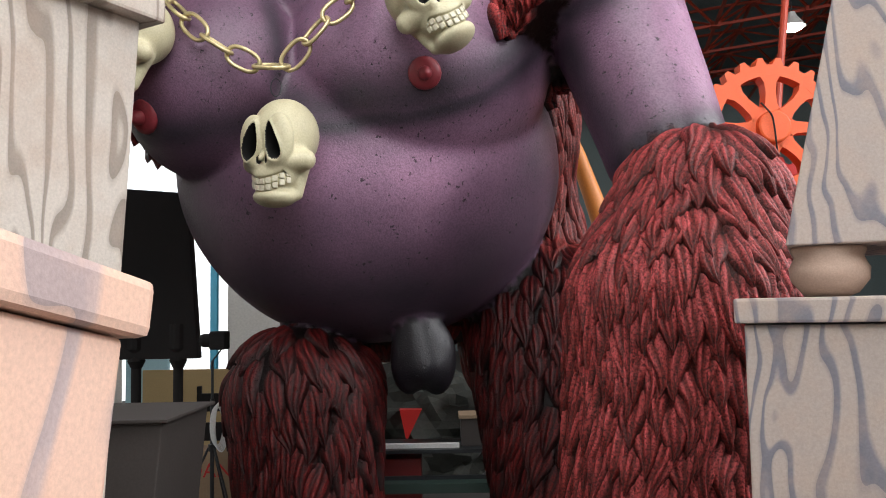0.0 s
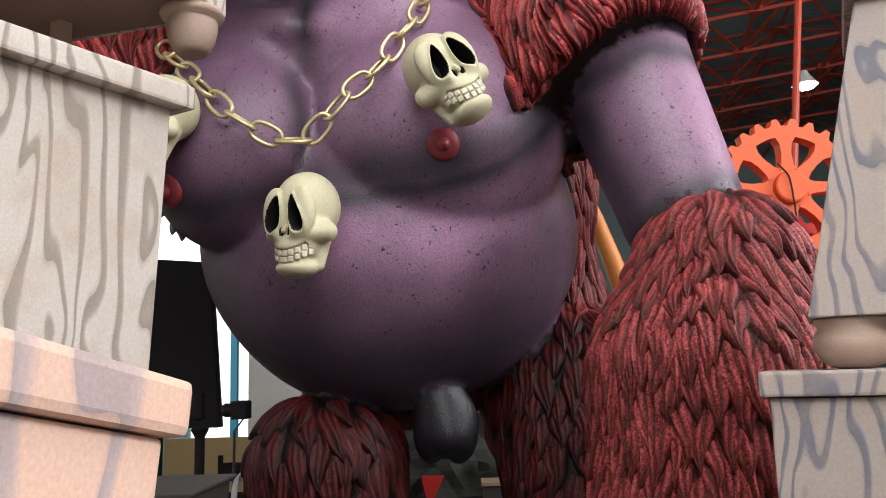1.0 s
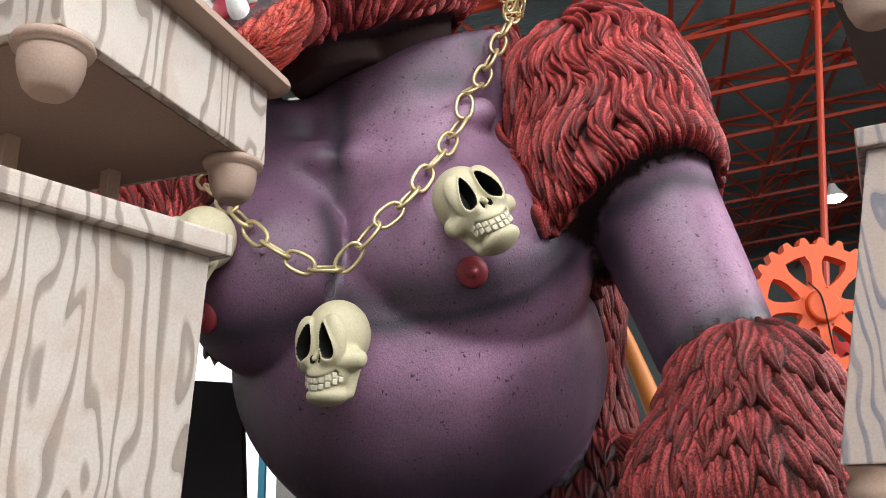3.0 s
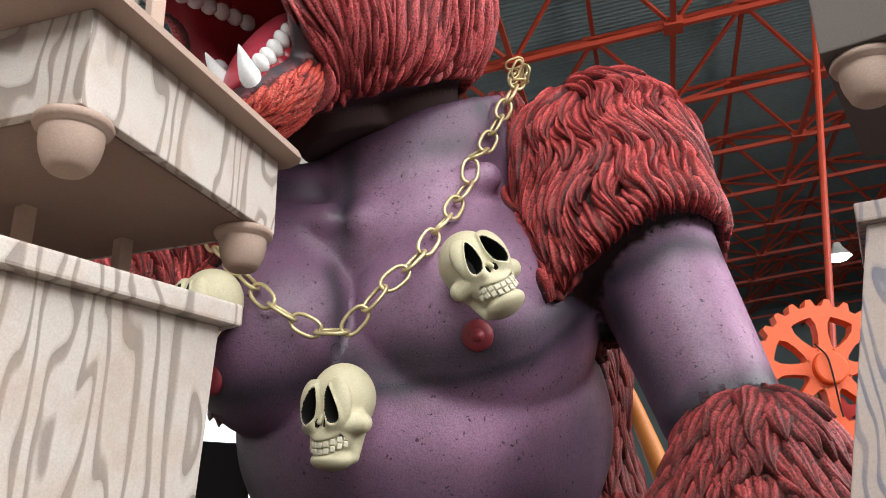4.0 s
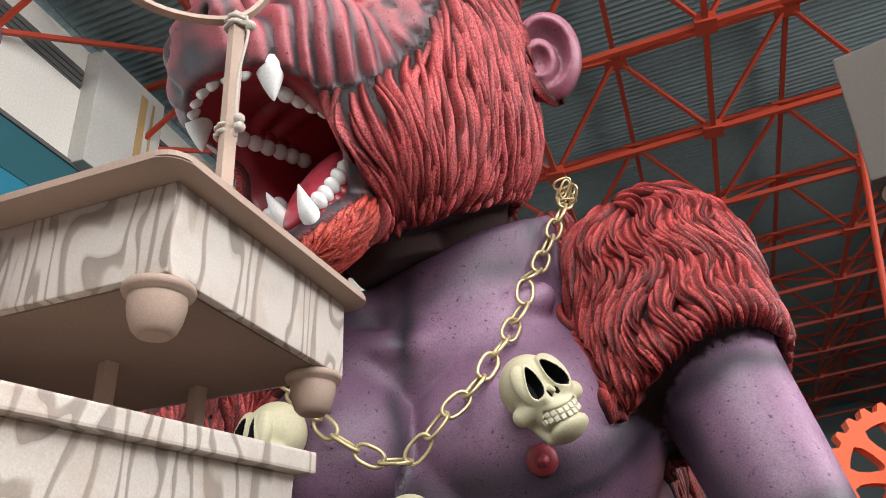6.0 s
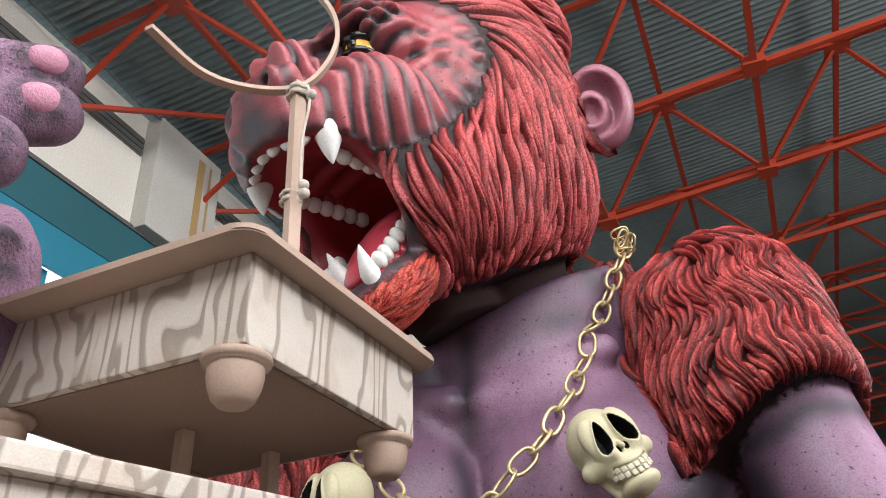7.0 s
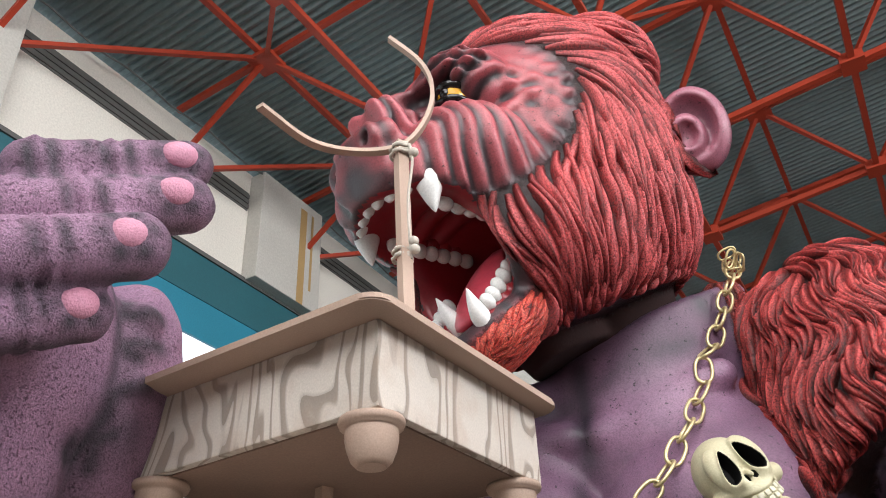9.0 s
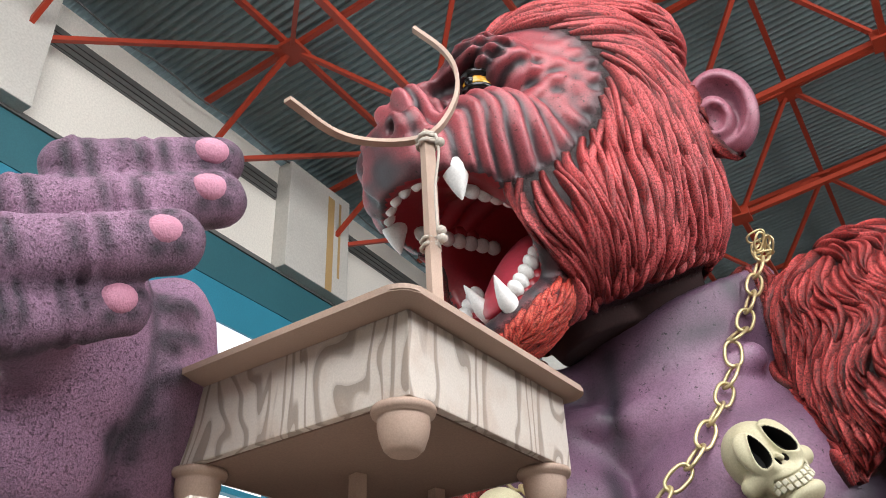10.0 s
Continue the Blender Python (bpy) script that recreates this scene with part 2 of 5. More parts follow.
for u0, u1, z0, z1 in ((-16, 45, -0.5, 7.5), (-16, 45, 13.8, 20), (-16, -5.5, 7.5, 13.8), (9.5, 45, 7.5, 13.8)):
    box(bm, 26.2, 26.6, u0, u1, z0, z1)
hall_part("added_wall_east", "added unseen grey side wall with a high opening for the lamp", bm, M_PIER, "wall")
# Added front wall, out of view, to block fill from the sky
bm = bmesh.new()
for v0, v1, z0, z1 in ((-0.4, 26.6, -0.5, 7.2), (-0.4, 26.6, 13.9, 20), (-0.4, 7.0, 7.2, 13.9), (21.5, 26.6, 7.2, 13.9)):
    box(bm, v0, v1, -13.2, -12.8, z0, z1)
hall_part("added_wall_south", "added unseen grey front wall that cuts sky fill, with a high opening", bm, M_PIER, "wall")
# cable hung along the roof edge
bm = bmesh.new()
for k in range(60):
    u0, u1 = -10 + 0.5 * k, -9.5 + 0.5 * k
    bar(bm, (0.3, u0, 12.38 - 0.1 * math.sin(k * 0.9) ** 2), (0.3, u1, 12.38 - 0.1 * math.sin((k + 1) * 0.9) ** 2), 0.035, sides=5)
hall_part("eaves_cable", "black cable sagging along the roof edge", bm, M_SLOT, "cable")

# corrugated roof, ribs run across the hall
bm = bmesh.new()
n, pitch = 400, 0.16
prev = None
for i in range(n):
    u = -16 + i * pitch
    for du, dz in ((0, 0), (0.05, 0.05), (0.08, 0.05), (0.13, 0)):
        row = [bm.verts.new((-0.6, u + du, 12.75 + dz)), bm.verts.new((41, u + du, 16.9 + dz))]
        if prev:
            bm.faces.new((prev[0], prev[1], row[1], row[0]))
        prev = row
hall_part("roof", "grey-green corrugated metal roof sheets", bm, M_ROOF, "roof")


# Added glowing pane to go with the top lamp, out of view
bm = bmesh.new()
box(bm, 4.5, 15.5, -6.6, -2.4, 12.55, 12.6)
for v in bm.verts:
    v.co.z += 0.1 * v.co.x - 0.25
hall_part("skylight", "added unseen long bright pane in the roof over the top lamp", bm, M_GLOW, "skylight")


def roof_z(v):
    return 12.7 + 0.1 * v


STRUT = bpy.data.meshes.new("strut")
bm = bmesh.new()
bar(bm, (0, 0, -0.5), (0, 0, 0.5), 1.0)
bm.to_mesh(STRUT)
bm.free()
STRUT.materials.append(M_RED)
truss = tagged(new("roof_truss"), "orange-red painted steel space frame under the roof", "truss", "", "structure")
truss.matrix_world = HALL
rest = bmesh.new()
made_struts = 0


def strut(a, b, w):
    """A bar of the frame: a part of its own over the statue, joined with the rest further off."""
    global made_struts
    a, b = Vector(a), Vector(b)
    c = (a + b) / 2
    if made_struts < 300 and -1 < c.x < 15.5 and -1 < c.y < 17:
        made_struts += 1
        ob = new("strut", STRUT)
        ob.parent = truss
        ob.matrix_basis = Matrix.LocRotScale(c, (b - a).to_track_quat('Z', 'Y'), (w, w, (b - a).length))
    else:
        bar(rest, a, b, w)


sp = 3.5
nv, nu = 9, 12
for i in range(1, nv):
    for j in range(-4, nu):
        v, u = 0.35 + sp * i, 1.65 + sp * j
        a = (v, u, roof_z(v) - 1.4)
        if i < nv - 1:
            strut(a, (v + sp, u, roof_z(v + sp) - 1.4), 0.11)
        strut(a, (v, u + sp, roof_z(v) - 1.4), 0.11)
        for dv in (-0.5, 0.5):
            for du in (-0.5, 0.5):
                vv = v + dv * sp
                strut(a, (vv, u + du * sp, roof_z(vv) - 0.15), 0.08)
        vv = v - sp / 2
        strut((vv, u - sp / 2, roof_z(vv) - 0.12), (vv, u + sp / 2, roof_z(vv) - 0.12), 0.1)
        strut((max(0.05, vv - sp), u + sp / 2, roof_z(max(0.05, vv - sp)) - 0.12), (vv, u + sp / 2, roof_z(vv) - 0.12), 0.1)
        if i == 1:
            for du in (-0.5, 0.5):
                strut((0.1, u + du * sp, 11.2), (vv, u + sp / 2, roof_z(vv) - 0.15), 0.08)
        box(rest, v - 0.2, v + 0.2, u - 0.2, u + 0.2, roof_z(v) - 1.5, roof_z(v) - 1.3)
        box(rest, vv - 0.24, vv + 0.24, u + sp / 2 - 0.24, u + sp / 2 + 0.24, roof_z(vv) - 0.26, roof_z(vv) - 0.18)
tagged(part("far_frame", rest, M_RED, truss, "the rest of the frame with its node plates"), kind="stuff")


# ---- the statue: soft unions of round bodies on a grid ----
class Field:
    def __init__(self, lo, hi, h):
        self.lo, self.h = np.array(lo, np.float32), h
        n = [int((b - a) / h) + 1 for a, b in zip(lo, hi)]
        self.n = n
        self.p = np.stack(np.meshgrid(*[a + h * np.arange(k, dtype=np.float32) for a, k in zip(lo, n)], indexing="ij"), -1).astype(np.float32)
        self.d = np.full(n, 9.0, np.float32)
        self.owner = np.zeros(n, np.int8)

    def add(self, d, k=0.1, tag=None):
        if tag is not None:
            self.owner[d < self.d] = tag
        h = np.clip(0.5 + 0.5 * (self.d - d) / k, 0, 1)
        self.d = self.d + (d - self.d) * h - k * h * (1 - h)

    def cut(self, d, k=0.05, tag=None):
        d = -d
        if tag is not None:
            self.owner[d > self.d] = tag
        h = np.clip(0.5 - 0.5 * (self.d - d) / k, 0, 1)
        self.d = self.d + (d - self.d) * h + k * h * (1 - h)

    def at(self, p, grid=None):
        """Values at points, between the grid's."""
        grid = self.d if grid is None else grid
        q = np.clip((p - self.lo) / self.h, 0, np.array(self.n) - 1.001)
        i = q.astype(int)
        t = q - i
        out = 0
        for a in (0, 1):
            for b in (0, 1):
                for c in (0, 1):
                    w = np.abs(1 - a - t[:, 0]) * np.abs(1 - b - t[:, 1]) * np.abs(1 - c - t[:, 2])
                    out = out + w * grid[i[:, 0] + a, i[:, 1] + b, i[:, 2] + c]
        return out

    def who(self, p):
        i = np.clip(np.round((p - self.lo) / self.h).astype(int), 0, np.array(self.n) - 1)
        return self.owner[i[:, 0], i[:, 1], i[:, 2]]

    def normal(self, p, e=0.05):
        g = np.stack([self.at(p + np.eye(3)[k] * e) - self.at(p - np.eye(3)[k] * e) for k in range(3)], 1)
        return g / (np.linalg.norm(g, axis=1, keepdims=True) + 1e-9)

    def mesh(self):
        """Surface nets: points and quads."""
        s = self.d < 0
        nx, ny, nz = self.n
        tot = sum(s[i:nx - 1 + i, j:ny - 1 + j, k:nz - 1 + k].astype(np.int8) for i in (0, 1) for j in (0, 1) for k in (0, 1))
        act = (tot > 0) & (tot < 8)
        idx = np.full(act.shape, -1, np.int64)
        cells = np.argwhere(act)
        idx[act] = np.arange(len(cells))
        acc, cnt = np.zeros((len(cells), 3)), np.zeros(len(cells))
        corner = [np.array((i, j, k)) for i in (0, 1) for j in (0, 1) for k in (0, 1)]
        for a in range(8):
            for b in range(a + 1, 8):
                ca, cb = corner[a], corner[b]
                if np.abs(ca - cb).sum() != 1:
                    continue
                pa, pb = cells + ca, cells + cb
                da, db = self.d[tuple(pa.T)], self.d[tuple(pb.T)]
                cross = (da < 0) != (db < 0)
                t = np.where(cross, da / np.where(cross, da - db, 1), 0)
                acc[cross] += (pa + t[:, None] * (cb - ca))[cross]
                cnt[cross] += 1
        verts = acc / cnt[:, None] * self.h + self.lo
        quads = []
        for ax in range(3):
            o1, o2 = [(1, 2), (2, 0), (0, 1)][ax]
            sl0 = [slice(1, k - 1) for k in self.n]
            sl1 = list(sl0)
            sl0[ax], sl1[ax] = slice(0, self.n[ax] - 1), slice(1, self.n[ax])
            a, b = s[tuple(sl0)], s[tuple(sl1)]
            for flip in (False, True):
                e = np.argwhere((a & ~b) if not flip else (~a & b))
                e = e + np.array([0 if i == ax else 1 for i in range(3)])
                d1, d2 = np.eye(3, dtype=int)[o1], np.eye(3, dtype=int)[o2]
                q = np.stack([idx[tuple((e - d1 - d2).T)], idx[tuple((e - d2).T)], idx[tuple(e.T)], idx[tuple((e - d1).T)]], 1)
                quads.append(q[:, ::-1] if flip else q)
        quads = np.concatenate(quads)
        return verts, quads[(quads >= 0).all(1)]


def ball(p, c, r, turn=None):
    q = p - np.array(c, np.float32)
    if turn is not None:
        q = q @ np.array(turn, np.float32)
    r = np.array(r, np.float32)
    k0 = np.sqrt(((q / r) ** 2).sum(-1))
    k1 = np.sqrt(((q / (r * r)) ** 2).sum(-1)) + 1e-6
    return np.where(k0 < 1e-3, -r.min(), k0 * (k0 - 1) / k1)


def limb(p, a, b, ra, rb):
    a, b = np.array(a, np.float32), np.array(b, np.float32)
    ab = b - a
    q = p - a
    t = np.clip((q @ ab) / (ab @ ab), 0, 1)
    return np.sqrt(((q - t[..., None] * ab) ** 2).sum(-1)) - (ra + (rb - ra) * t)


def soft(x, lo, hi):
    t = np.clip((x - lo) / (hi - lo), 0, 1)
    return t * t * (3 - 2 * t)


def wobble(p, f, seed=0.0):
    """A cheap smooth noise from sines, about -1 to 1."""
    x, y, z = p[..., 0] * f + seed, p[..., 1] * f + 1.7 * seed, p[..., 2] * f - seed
    return (np.sin(x * 1.3 + 2.1 * np.sin(y * 0.7)) + np.sin(y * 1.1 + 1.9 * np.sin(z * 0.8)) + np.sin(z * 1.2 + 2.3 * np.sin(x * 0.6))) / 3


SKIN, FUR_BACK, FUR_SHOULDER, FUR_ARM, FUR_LEG, FUR_HEAD, CHIN, FACE, MAW, EAR, GROIN, NECKFUR, THROAT = range(13)

# body
T = Field((-4.4, 4.0, -0.56), (2.6, 8.9, 6.3), 0.04)
P = T.p
T.add(ball(P, (-0.5, 7.6, 3.6), (1.75, 1.0, 2.3)), 0.1, FUR_BACK)
T.add(ball(P, (0.7, 7.75, 2.0), (0.62, 0.6, 1.3)), 0.15, FUR_BACK)
T.add(ball(P, (-0.6, 7.02, 2.89), (1.59, 1.27, 1.46)), 0.06, SKIN)
T.add(ball(P, (-0.7, 7.2, 4.2), (1.6, 1.1, 1.15)), 0.15, SKIN)
T.add(limb(P, (-0.72, 6.95, 4.4), (-0.62, 6.85, 6.0), 1.1, 1.02), 0.12, SKIN)
T.add(ball(P, (-0.17, 6.43, 3.56), (1.03, 0.94, 0.96)), 0.03, SKIN)
T.add(ball(P, (-1.7, 6.32, 3.5), (0.74, 0.76, 0.82)), 0.03, SKIN)
T.add(ball(P, (-0.45, 6.55, 4.3), (0.85, 0.75, 0.5)), 0.15, SKIN)
T.add(ball(P, (-1.65, 6.6, 4.2), (0.75, 0.75, 0.5)), 0.15, SKIN)
T.add(limb(P, (-1.0, 5.98, 4.36), (0.0, 6.03, 4.72), 0.16, 0.13), 0.06, SKIN)
T.add(limb(P, (-1.28, 5.98, 4.36), (-2.0, 6.08, 4.4), 0.16, 0.13), 0.06, SKIN)
T.add(ball(P, (-1.65, 6.55, 4.72), (0.6, 0.6, 0.42)), 0.12, SKIN)
T.add(limb(P, (1.2, 6.4, 4.5), (1.51, 5.55, 2.75), 0.58, 0.41), 0.04, SKIN)
# the shoulder's fur ends in a slanting hem round the arm
HEM_N = np.array((0.428, -0.424, -0.8), np.float32)
cape = np.minimum(ball(P, (1.02, 6.5, 4.94), (0.8, 0.8, 0.84)), limb(P, (1.02, 6.42, 4.92), (1.1, 6.02, 4.0), 0.77, 0.72))
cape = np.minimum(cape, limb(P, (0.3, 6.95, 5.33), (1.2, 6.6, 5.2), 0.42, 0.56))
T.add(np.maximum(cape, P @ HEM_N + 5.1), 0.04, FUR_SHOULDER)
T.add(ball(P, (-2.65, 6.6, 4.4), (0.85, 0.8, 1.0)), 0.06, FUR_SHOULDER)
T.add(limb(P, (-1.5, 7.1, 5.0), (-2.5, 6.8, 4.9), 0.42, 0.45), 0.12, FUR_SHOULDER)
T.add(limb(P, (-2.9, 6.4, 4.2), (-3.6, 4.6, 2.4), 0.6, 0.55), 0.08, FUR_ARM)
T.add(limb(P, (-2.9, 6.4, 4.0), (-3.2, 6.0, 2.9), 0.5, 0.45), 0.08, FUR_ARM)
T.add(limb(P, (1.63, 5.25, 2.28), (1.48, 5.1, 1.65), 0.52, 0.67), 0.02, FUR_ARM)
T.add(limb(P, (1.48, 5.1, 1.65), (1.1, 4.9, -0.4), 0.67, 0.45), 0.1, FUR_ARM)
T.add(limb(P, (-1.12, 6.78, 1.0), (-1.03, 6.65, -0.4), 0.61, 0.45), 0.03, FUR_LEG)
T.add(limb(P, (0.92, 7.35, 1.55), (0.95, 6.8, -0.4), 0.7, 0.44), 0.1, FUR_LEG)
T.add(ball(P, (-0.27, 6.58, 1.3), (0.15, 0.15, 0.27)), 0.05, GROIN)
T.add(ball(P, (-0.06, 6.6, 1.31), (0.16, 0.15, 0.29)), 0.05, GROIN)
T.add(limb(P, (-0.2, 6.58, 1.5), (-0.14, 6.5, 1.25), 0.18, 0.14), 0.08, GROIN)
rim_n = np.cross(np.array((-1.55, 6.0, 4.93)) - np.array((0.09, 6.2, 5.6)), np.array((-0.6, 7.6, 5.7)) - np.array((0.09, 6.2, 5.6)))
rim_n = rim_n / np.linalg.norm(rim_n) * (-1 if rim_n[2] < 0 else 1)
rim_d = (P - np.array((0.09, 6.2, 5.6), np.float32)) @ rim_n.astype(np.float32)
hole = np.maximum(-(rim_d + 0.35), limb(P, (-0.7, 6.85, 4.0), (-0.64, 6.85, 7.0), 0.93, 0.9))
T.cut(hole, 0.03, SKIN)
off = np.maximum(-rim_d, limb(P, (-0.7, 6.85, 4.0), (-0.64, 6.85, 7.0), 1.2, 1.2))
T.cut(off, 0.04, SKIN)
T.add(limb(P, (0.16, 6.5, 5.55), (0.3, 6.55, 5.1), 0.22, 0.3), 0.05, NECKFUR)
T.d = T.d + np.where(T.owner == SKIN, 0.012 * wobble(P, 3.0), 0).astype(np.float32)
body = T

# head: s to its left, f ahead, z up
S3, F3 = np.array((0.82, -0.57, 0)), np.array((-0.57, -0.82, 0))
HEAD = np.array((-1.25, 5.75, 0))
AXES = np.stack([S3, F3, (0, 0, 1)], 1)


def hp(s, f, z):
    return HEAD + s * S3 + f * F3 + np.array((0, 0, z))


def face_edge(q):
    """1 on the rim of the bare face, less within it."""
    return ((q[..., 1] - 1.5) / 0.95) ** 2 + ((q[..., 2] - 6.8) / 1.02) ** 2


def face_mask(q):
    """1 on the bare face, in the head's own measures."""
    return soft(-face_edge(q), -1.1, -0.94)


def maw_dist(p):
    """The open mouth: a deep hollow and the gape between the cheeks."""
    return np.minimum(ball(p, hp(0, 1.3, 5.4), (0.6, 0.85, 0.56), AXES), ball(p, hp(0, 1.47, 5.38), (0.95, 0.6, 0.54), AXES))


def furrows(q):
    """Wrinkles of the face: -1 in the furrow, 1 on the ridge."""
    w = 0.55 * wobble(q, 2.6) + 0.3 * wobble(q, 6.5, 2.0)
    low = q[..., 1] * 5.2 - (q[..., 2] - 6.3) * 1.9 - np.abs(q[..., 0]) * 1.2 + w
    high = q[..., 1] * 2.6 + (q[..., 2] - 6.3) * 4.6 + 1.6 * w
    k = soft(q[..., 2] + 0.25 * (1.2 - q[..., 1]), 6.55, 6.9)
    ridge = np.sin(low * 2 * math.pi) * (1 - k) + np.sin(high * 2 * math.pi) * k
    lumps = np.sin(q[..., 1] * 26 + 2 * w) * np.sin(q[..., 2] * 30 + 3 * w)
    side = soft(-q[..., 1], -1.25, -0.95) * soft(q[..., 2], 6.4, 6.7)
    return (ridge * (1 - 0.7 * side) + 0.8 * lumps * side) * (0.75 + 0.35 * wobble(q, 4.0, 1.0)) * (1 - 0.55 * soft(q[..., 2], 6.95, 7.2))


T = Field((-3.1, 3.3, 4.35), (0.95, 7.5, 8.8), 0.028)
P = T.p
Q = ((P - HEAD.astype(np.float32)) @ AXES.astype(np.float32))
T.add(ball(P, hp(0.08, -0.02, 6.9), (1.2, 1.22, 1.57), AXES), 0.1, FUR_HEAD)
T.add(ball(P, hp(0.28, -0.22, 6.3), (0.98, 1.0, 1.08), AXES), 0.25, FUR_HEAD)
T.add(ball(P, hp(-0.2, -0.2, 6.25), (1.0, 1.0, 1.05), AXES), 0.25, FUR_HEAD)
T.add(ball(P, hp(0.05, 0.3, 5.72), (1.04, 0.95, 0.74), AXES), 0.2, FUR_HEAD)
T.add(ball(P, hp(0.3, -0.5, 8.05), (0.8, 0.65, 0.6), AXES), 0.08, FUR_HEAD)
# the head's fur ends above the neck's rim, with a dark gap between
T.cut((5.14 + 0.337 * (P[..., 0] + 0.84) + 0.405 * (P[..., 1] - 5.4) - P[..., 2]) * -0.88, 0.1)
T.add(ball(P, hp(0, 1.15, 6.08), (0.74, 0.88, 0.5), AXES), 0.15, FACE)
for sgn in (1, -1):
    T.add(ball(P, hp(0.52 * sgn, 1.05, 6.32), (0.4, 0.62, 0.42), AXES), 0.12, FACE)
    T.add(ball(P, hp(0.42 * sgn, 1.15, 7.06), (0.45, 0.42, 0.3), AXES), 0.1, FACE)
T.add(ball(P, hp(0, 0.7, 7.15), (0.8, 0.75, 0.55), AXES), 0.15, FACE)
T.add(ball(P, hp(0, 1.45, 6.5), (0.24, 0.42, 0.3), AXES), 0.12, FACE)
T.add(ball(P, hp(0, 1.55, 6.78), (0.28, 0.3, 0.3), AXES), 0.08, FACE)
for sgn in (1, -1):
    T.add(limb(P, hp(0.14 * sgn, 1.8, 6.75), hp(0.34 * sgn, 1.66, 6.42), 0.12, 0.1), 0.05, FACE)
T.add(ball(P, hp(0, 1.82, 6.32), (0.34, 0.25, 0.19), AXES), 0.08, FACE)
for sgn in (1, -1):
    T.add(ball(P, hp(0.27 * sgn, 1.88, 6.3), (0.17, 0.17, 0.16), AXES), 0.05, FACE)
    T.cut(ball(P, hp(0.24 * sgn, 2.06, 6.27), (0.09, 0.12, 0.08), AXES), 0.03, FACE)
    T.cut(ball(P, hp(0.47 * sgn, 1.6, 6.85), (0.27, 0.26, 0.17), AXES), 0.05, FACE)
JAW = AXES @ np.array(Matrix.Rotation(radians(-50), 3, 'X'))
T.add(ball(P, hp(0, 0.74, 4.98), (0.61, 0.56, 0.29), JAW), 0.1, CHIN)
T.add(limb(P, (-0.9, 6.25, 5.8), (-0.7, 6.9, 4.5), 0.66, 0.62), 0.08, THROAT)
under = (np.array((0.09, 6.2, 5.6), np.float32) - P) @ rim_n.astype(np.float32)
T.add(np.maximum(limb(P, hp(0, 0.1, 5.25), (-0.95, 6.45, 5.05), 0.38, 0.45), under - 0.02), 0.04, THROAT)
maw_d = maw_dist(P)
T.cut(maw_d, 0.06, MAW)
T.cut(ball(P, hp(0, 0.75, 5.68), (0.46, 0.9, 0.42), AXES), 0.06, MAW)
mask = face_mask(Q) * (maw_d > 0.05)
T.d = T.d - (0.036 * mask * furrows(Q)).astype(np.float32)
browl = soft(-((np.abs(Q[..., 0]) - 0.66) / 0.32) ** 2 - ((Q[..., 1] - 1.44) / 0.3) ** 2 - ((Q[..., 2] - 7.06) / 0.17) ** 2, -1.1, -0.75)
T.d = T.d - (0.036 * browl * np.sin(Q[..., 2] * 62 + 5 * (np.abs(Q[..., 0]) - 0.66) ** 2 * 6)).astype(np.float32)
# ear
EAR_F = np.array((-0.14, -0.91, -0.38)) / np.linalg.norm((-0.14, -0.91, -0.38))
EAR_S = np.array((0.91, -0.14, 0)) / np.linalg.norm((0.91, -0.14, 0))
EAR_T = np.stack([EAR_S, EAR_F, np.cross(EAR_F, EAR_S)], 1)
EAR_C = np.array((0.25, 5.5, 6.78))
T.add(ball(P, EAR_C, (0.31, 0.2, 0.41), EAR_T), 0.04, EAR)
T.cut(ball(P, EAR_C + EAR_T @ np.array((0.0, 0.17, 0.02)), (0.225, 0.2, 0.305), EAR_T), 0.02, EAR)
T.add(ball(P, EAR_C + EAR_T @ np.array((-0.06, 0.06, -0.06)), (0.165, 0.15, 0.225), EAR_T), 0.02, EAR)
T.cut(ball(P, EAR_C + EAR_T @ np.array((-0.05, 0.19, -0.05)), (0.095, 0.12, 0.13), EAR_T), 0.03, EAR)
head = T

# raised hand
FINGERS = (((-2.78, 1.85, 3.98), (-2.28, 1.24, 4.0), (-1.93, 1.64, 4.2), 0.112), ((-2.8, 1.75, 3.8), (-2.36, 1.1, 3.73), (-1.9, 1.62, 3.99), 0.125),
           ((-2.75, 1.7, 3.6), (-2.26, 0.98, 3.46), (-1.94, 1.44, 3.69), 0.13), ((-2.7, 1.75, 3.42), (-2.26, 1.08, 3.28), (-2.1, 1.43, 3.45), 0.112))
T = Field((-4.25, 0.6, 1.7), (-1.5, 5.4, 4.6), 0.022)
P = T.p
T.add(limb(P, (-3.65, 4.7, 2.35), (-3.1, 2.9, 2.7), 0.52, 0.4), 0.1, FUR_ARM)
T.add(limb(P, (-3.05, 2.9, 2.75), (-2.85, 2.35, 3.2), 0.33, 0.36), 0.08, SKIN)
T.add(ball(P, (-2.72, 2.2, 3.5), (0.36, 0.33, 0.58)), 0.1, SKIN)
T.add(ball(P, (-2.56, 2.25, 3.68), (0.21, 0.22, 0.42)), 0.08, SKIN)
for z0 in (3.5, 3.66, 3.82):
    T.add(limb(P, (-2.42, 2.1, z0), (-2.66, 1.98, z0 - 0.1), 0.075, 0.07), 0.05, SKIN)
T.add(ball(P, (-2.75, 1.75, 3.1), (0.28, 0.3, 0.3)), 0.08, SKIN)
T.add(ball(P, (-2.62, 1.72, 3.6), (0.25, 0.45, 0.5)), 0.06, SKIN)
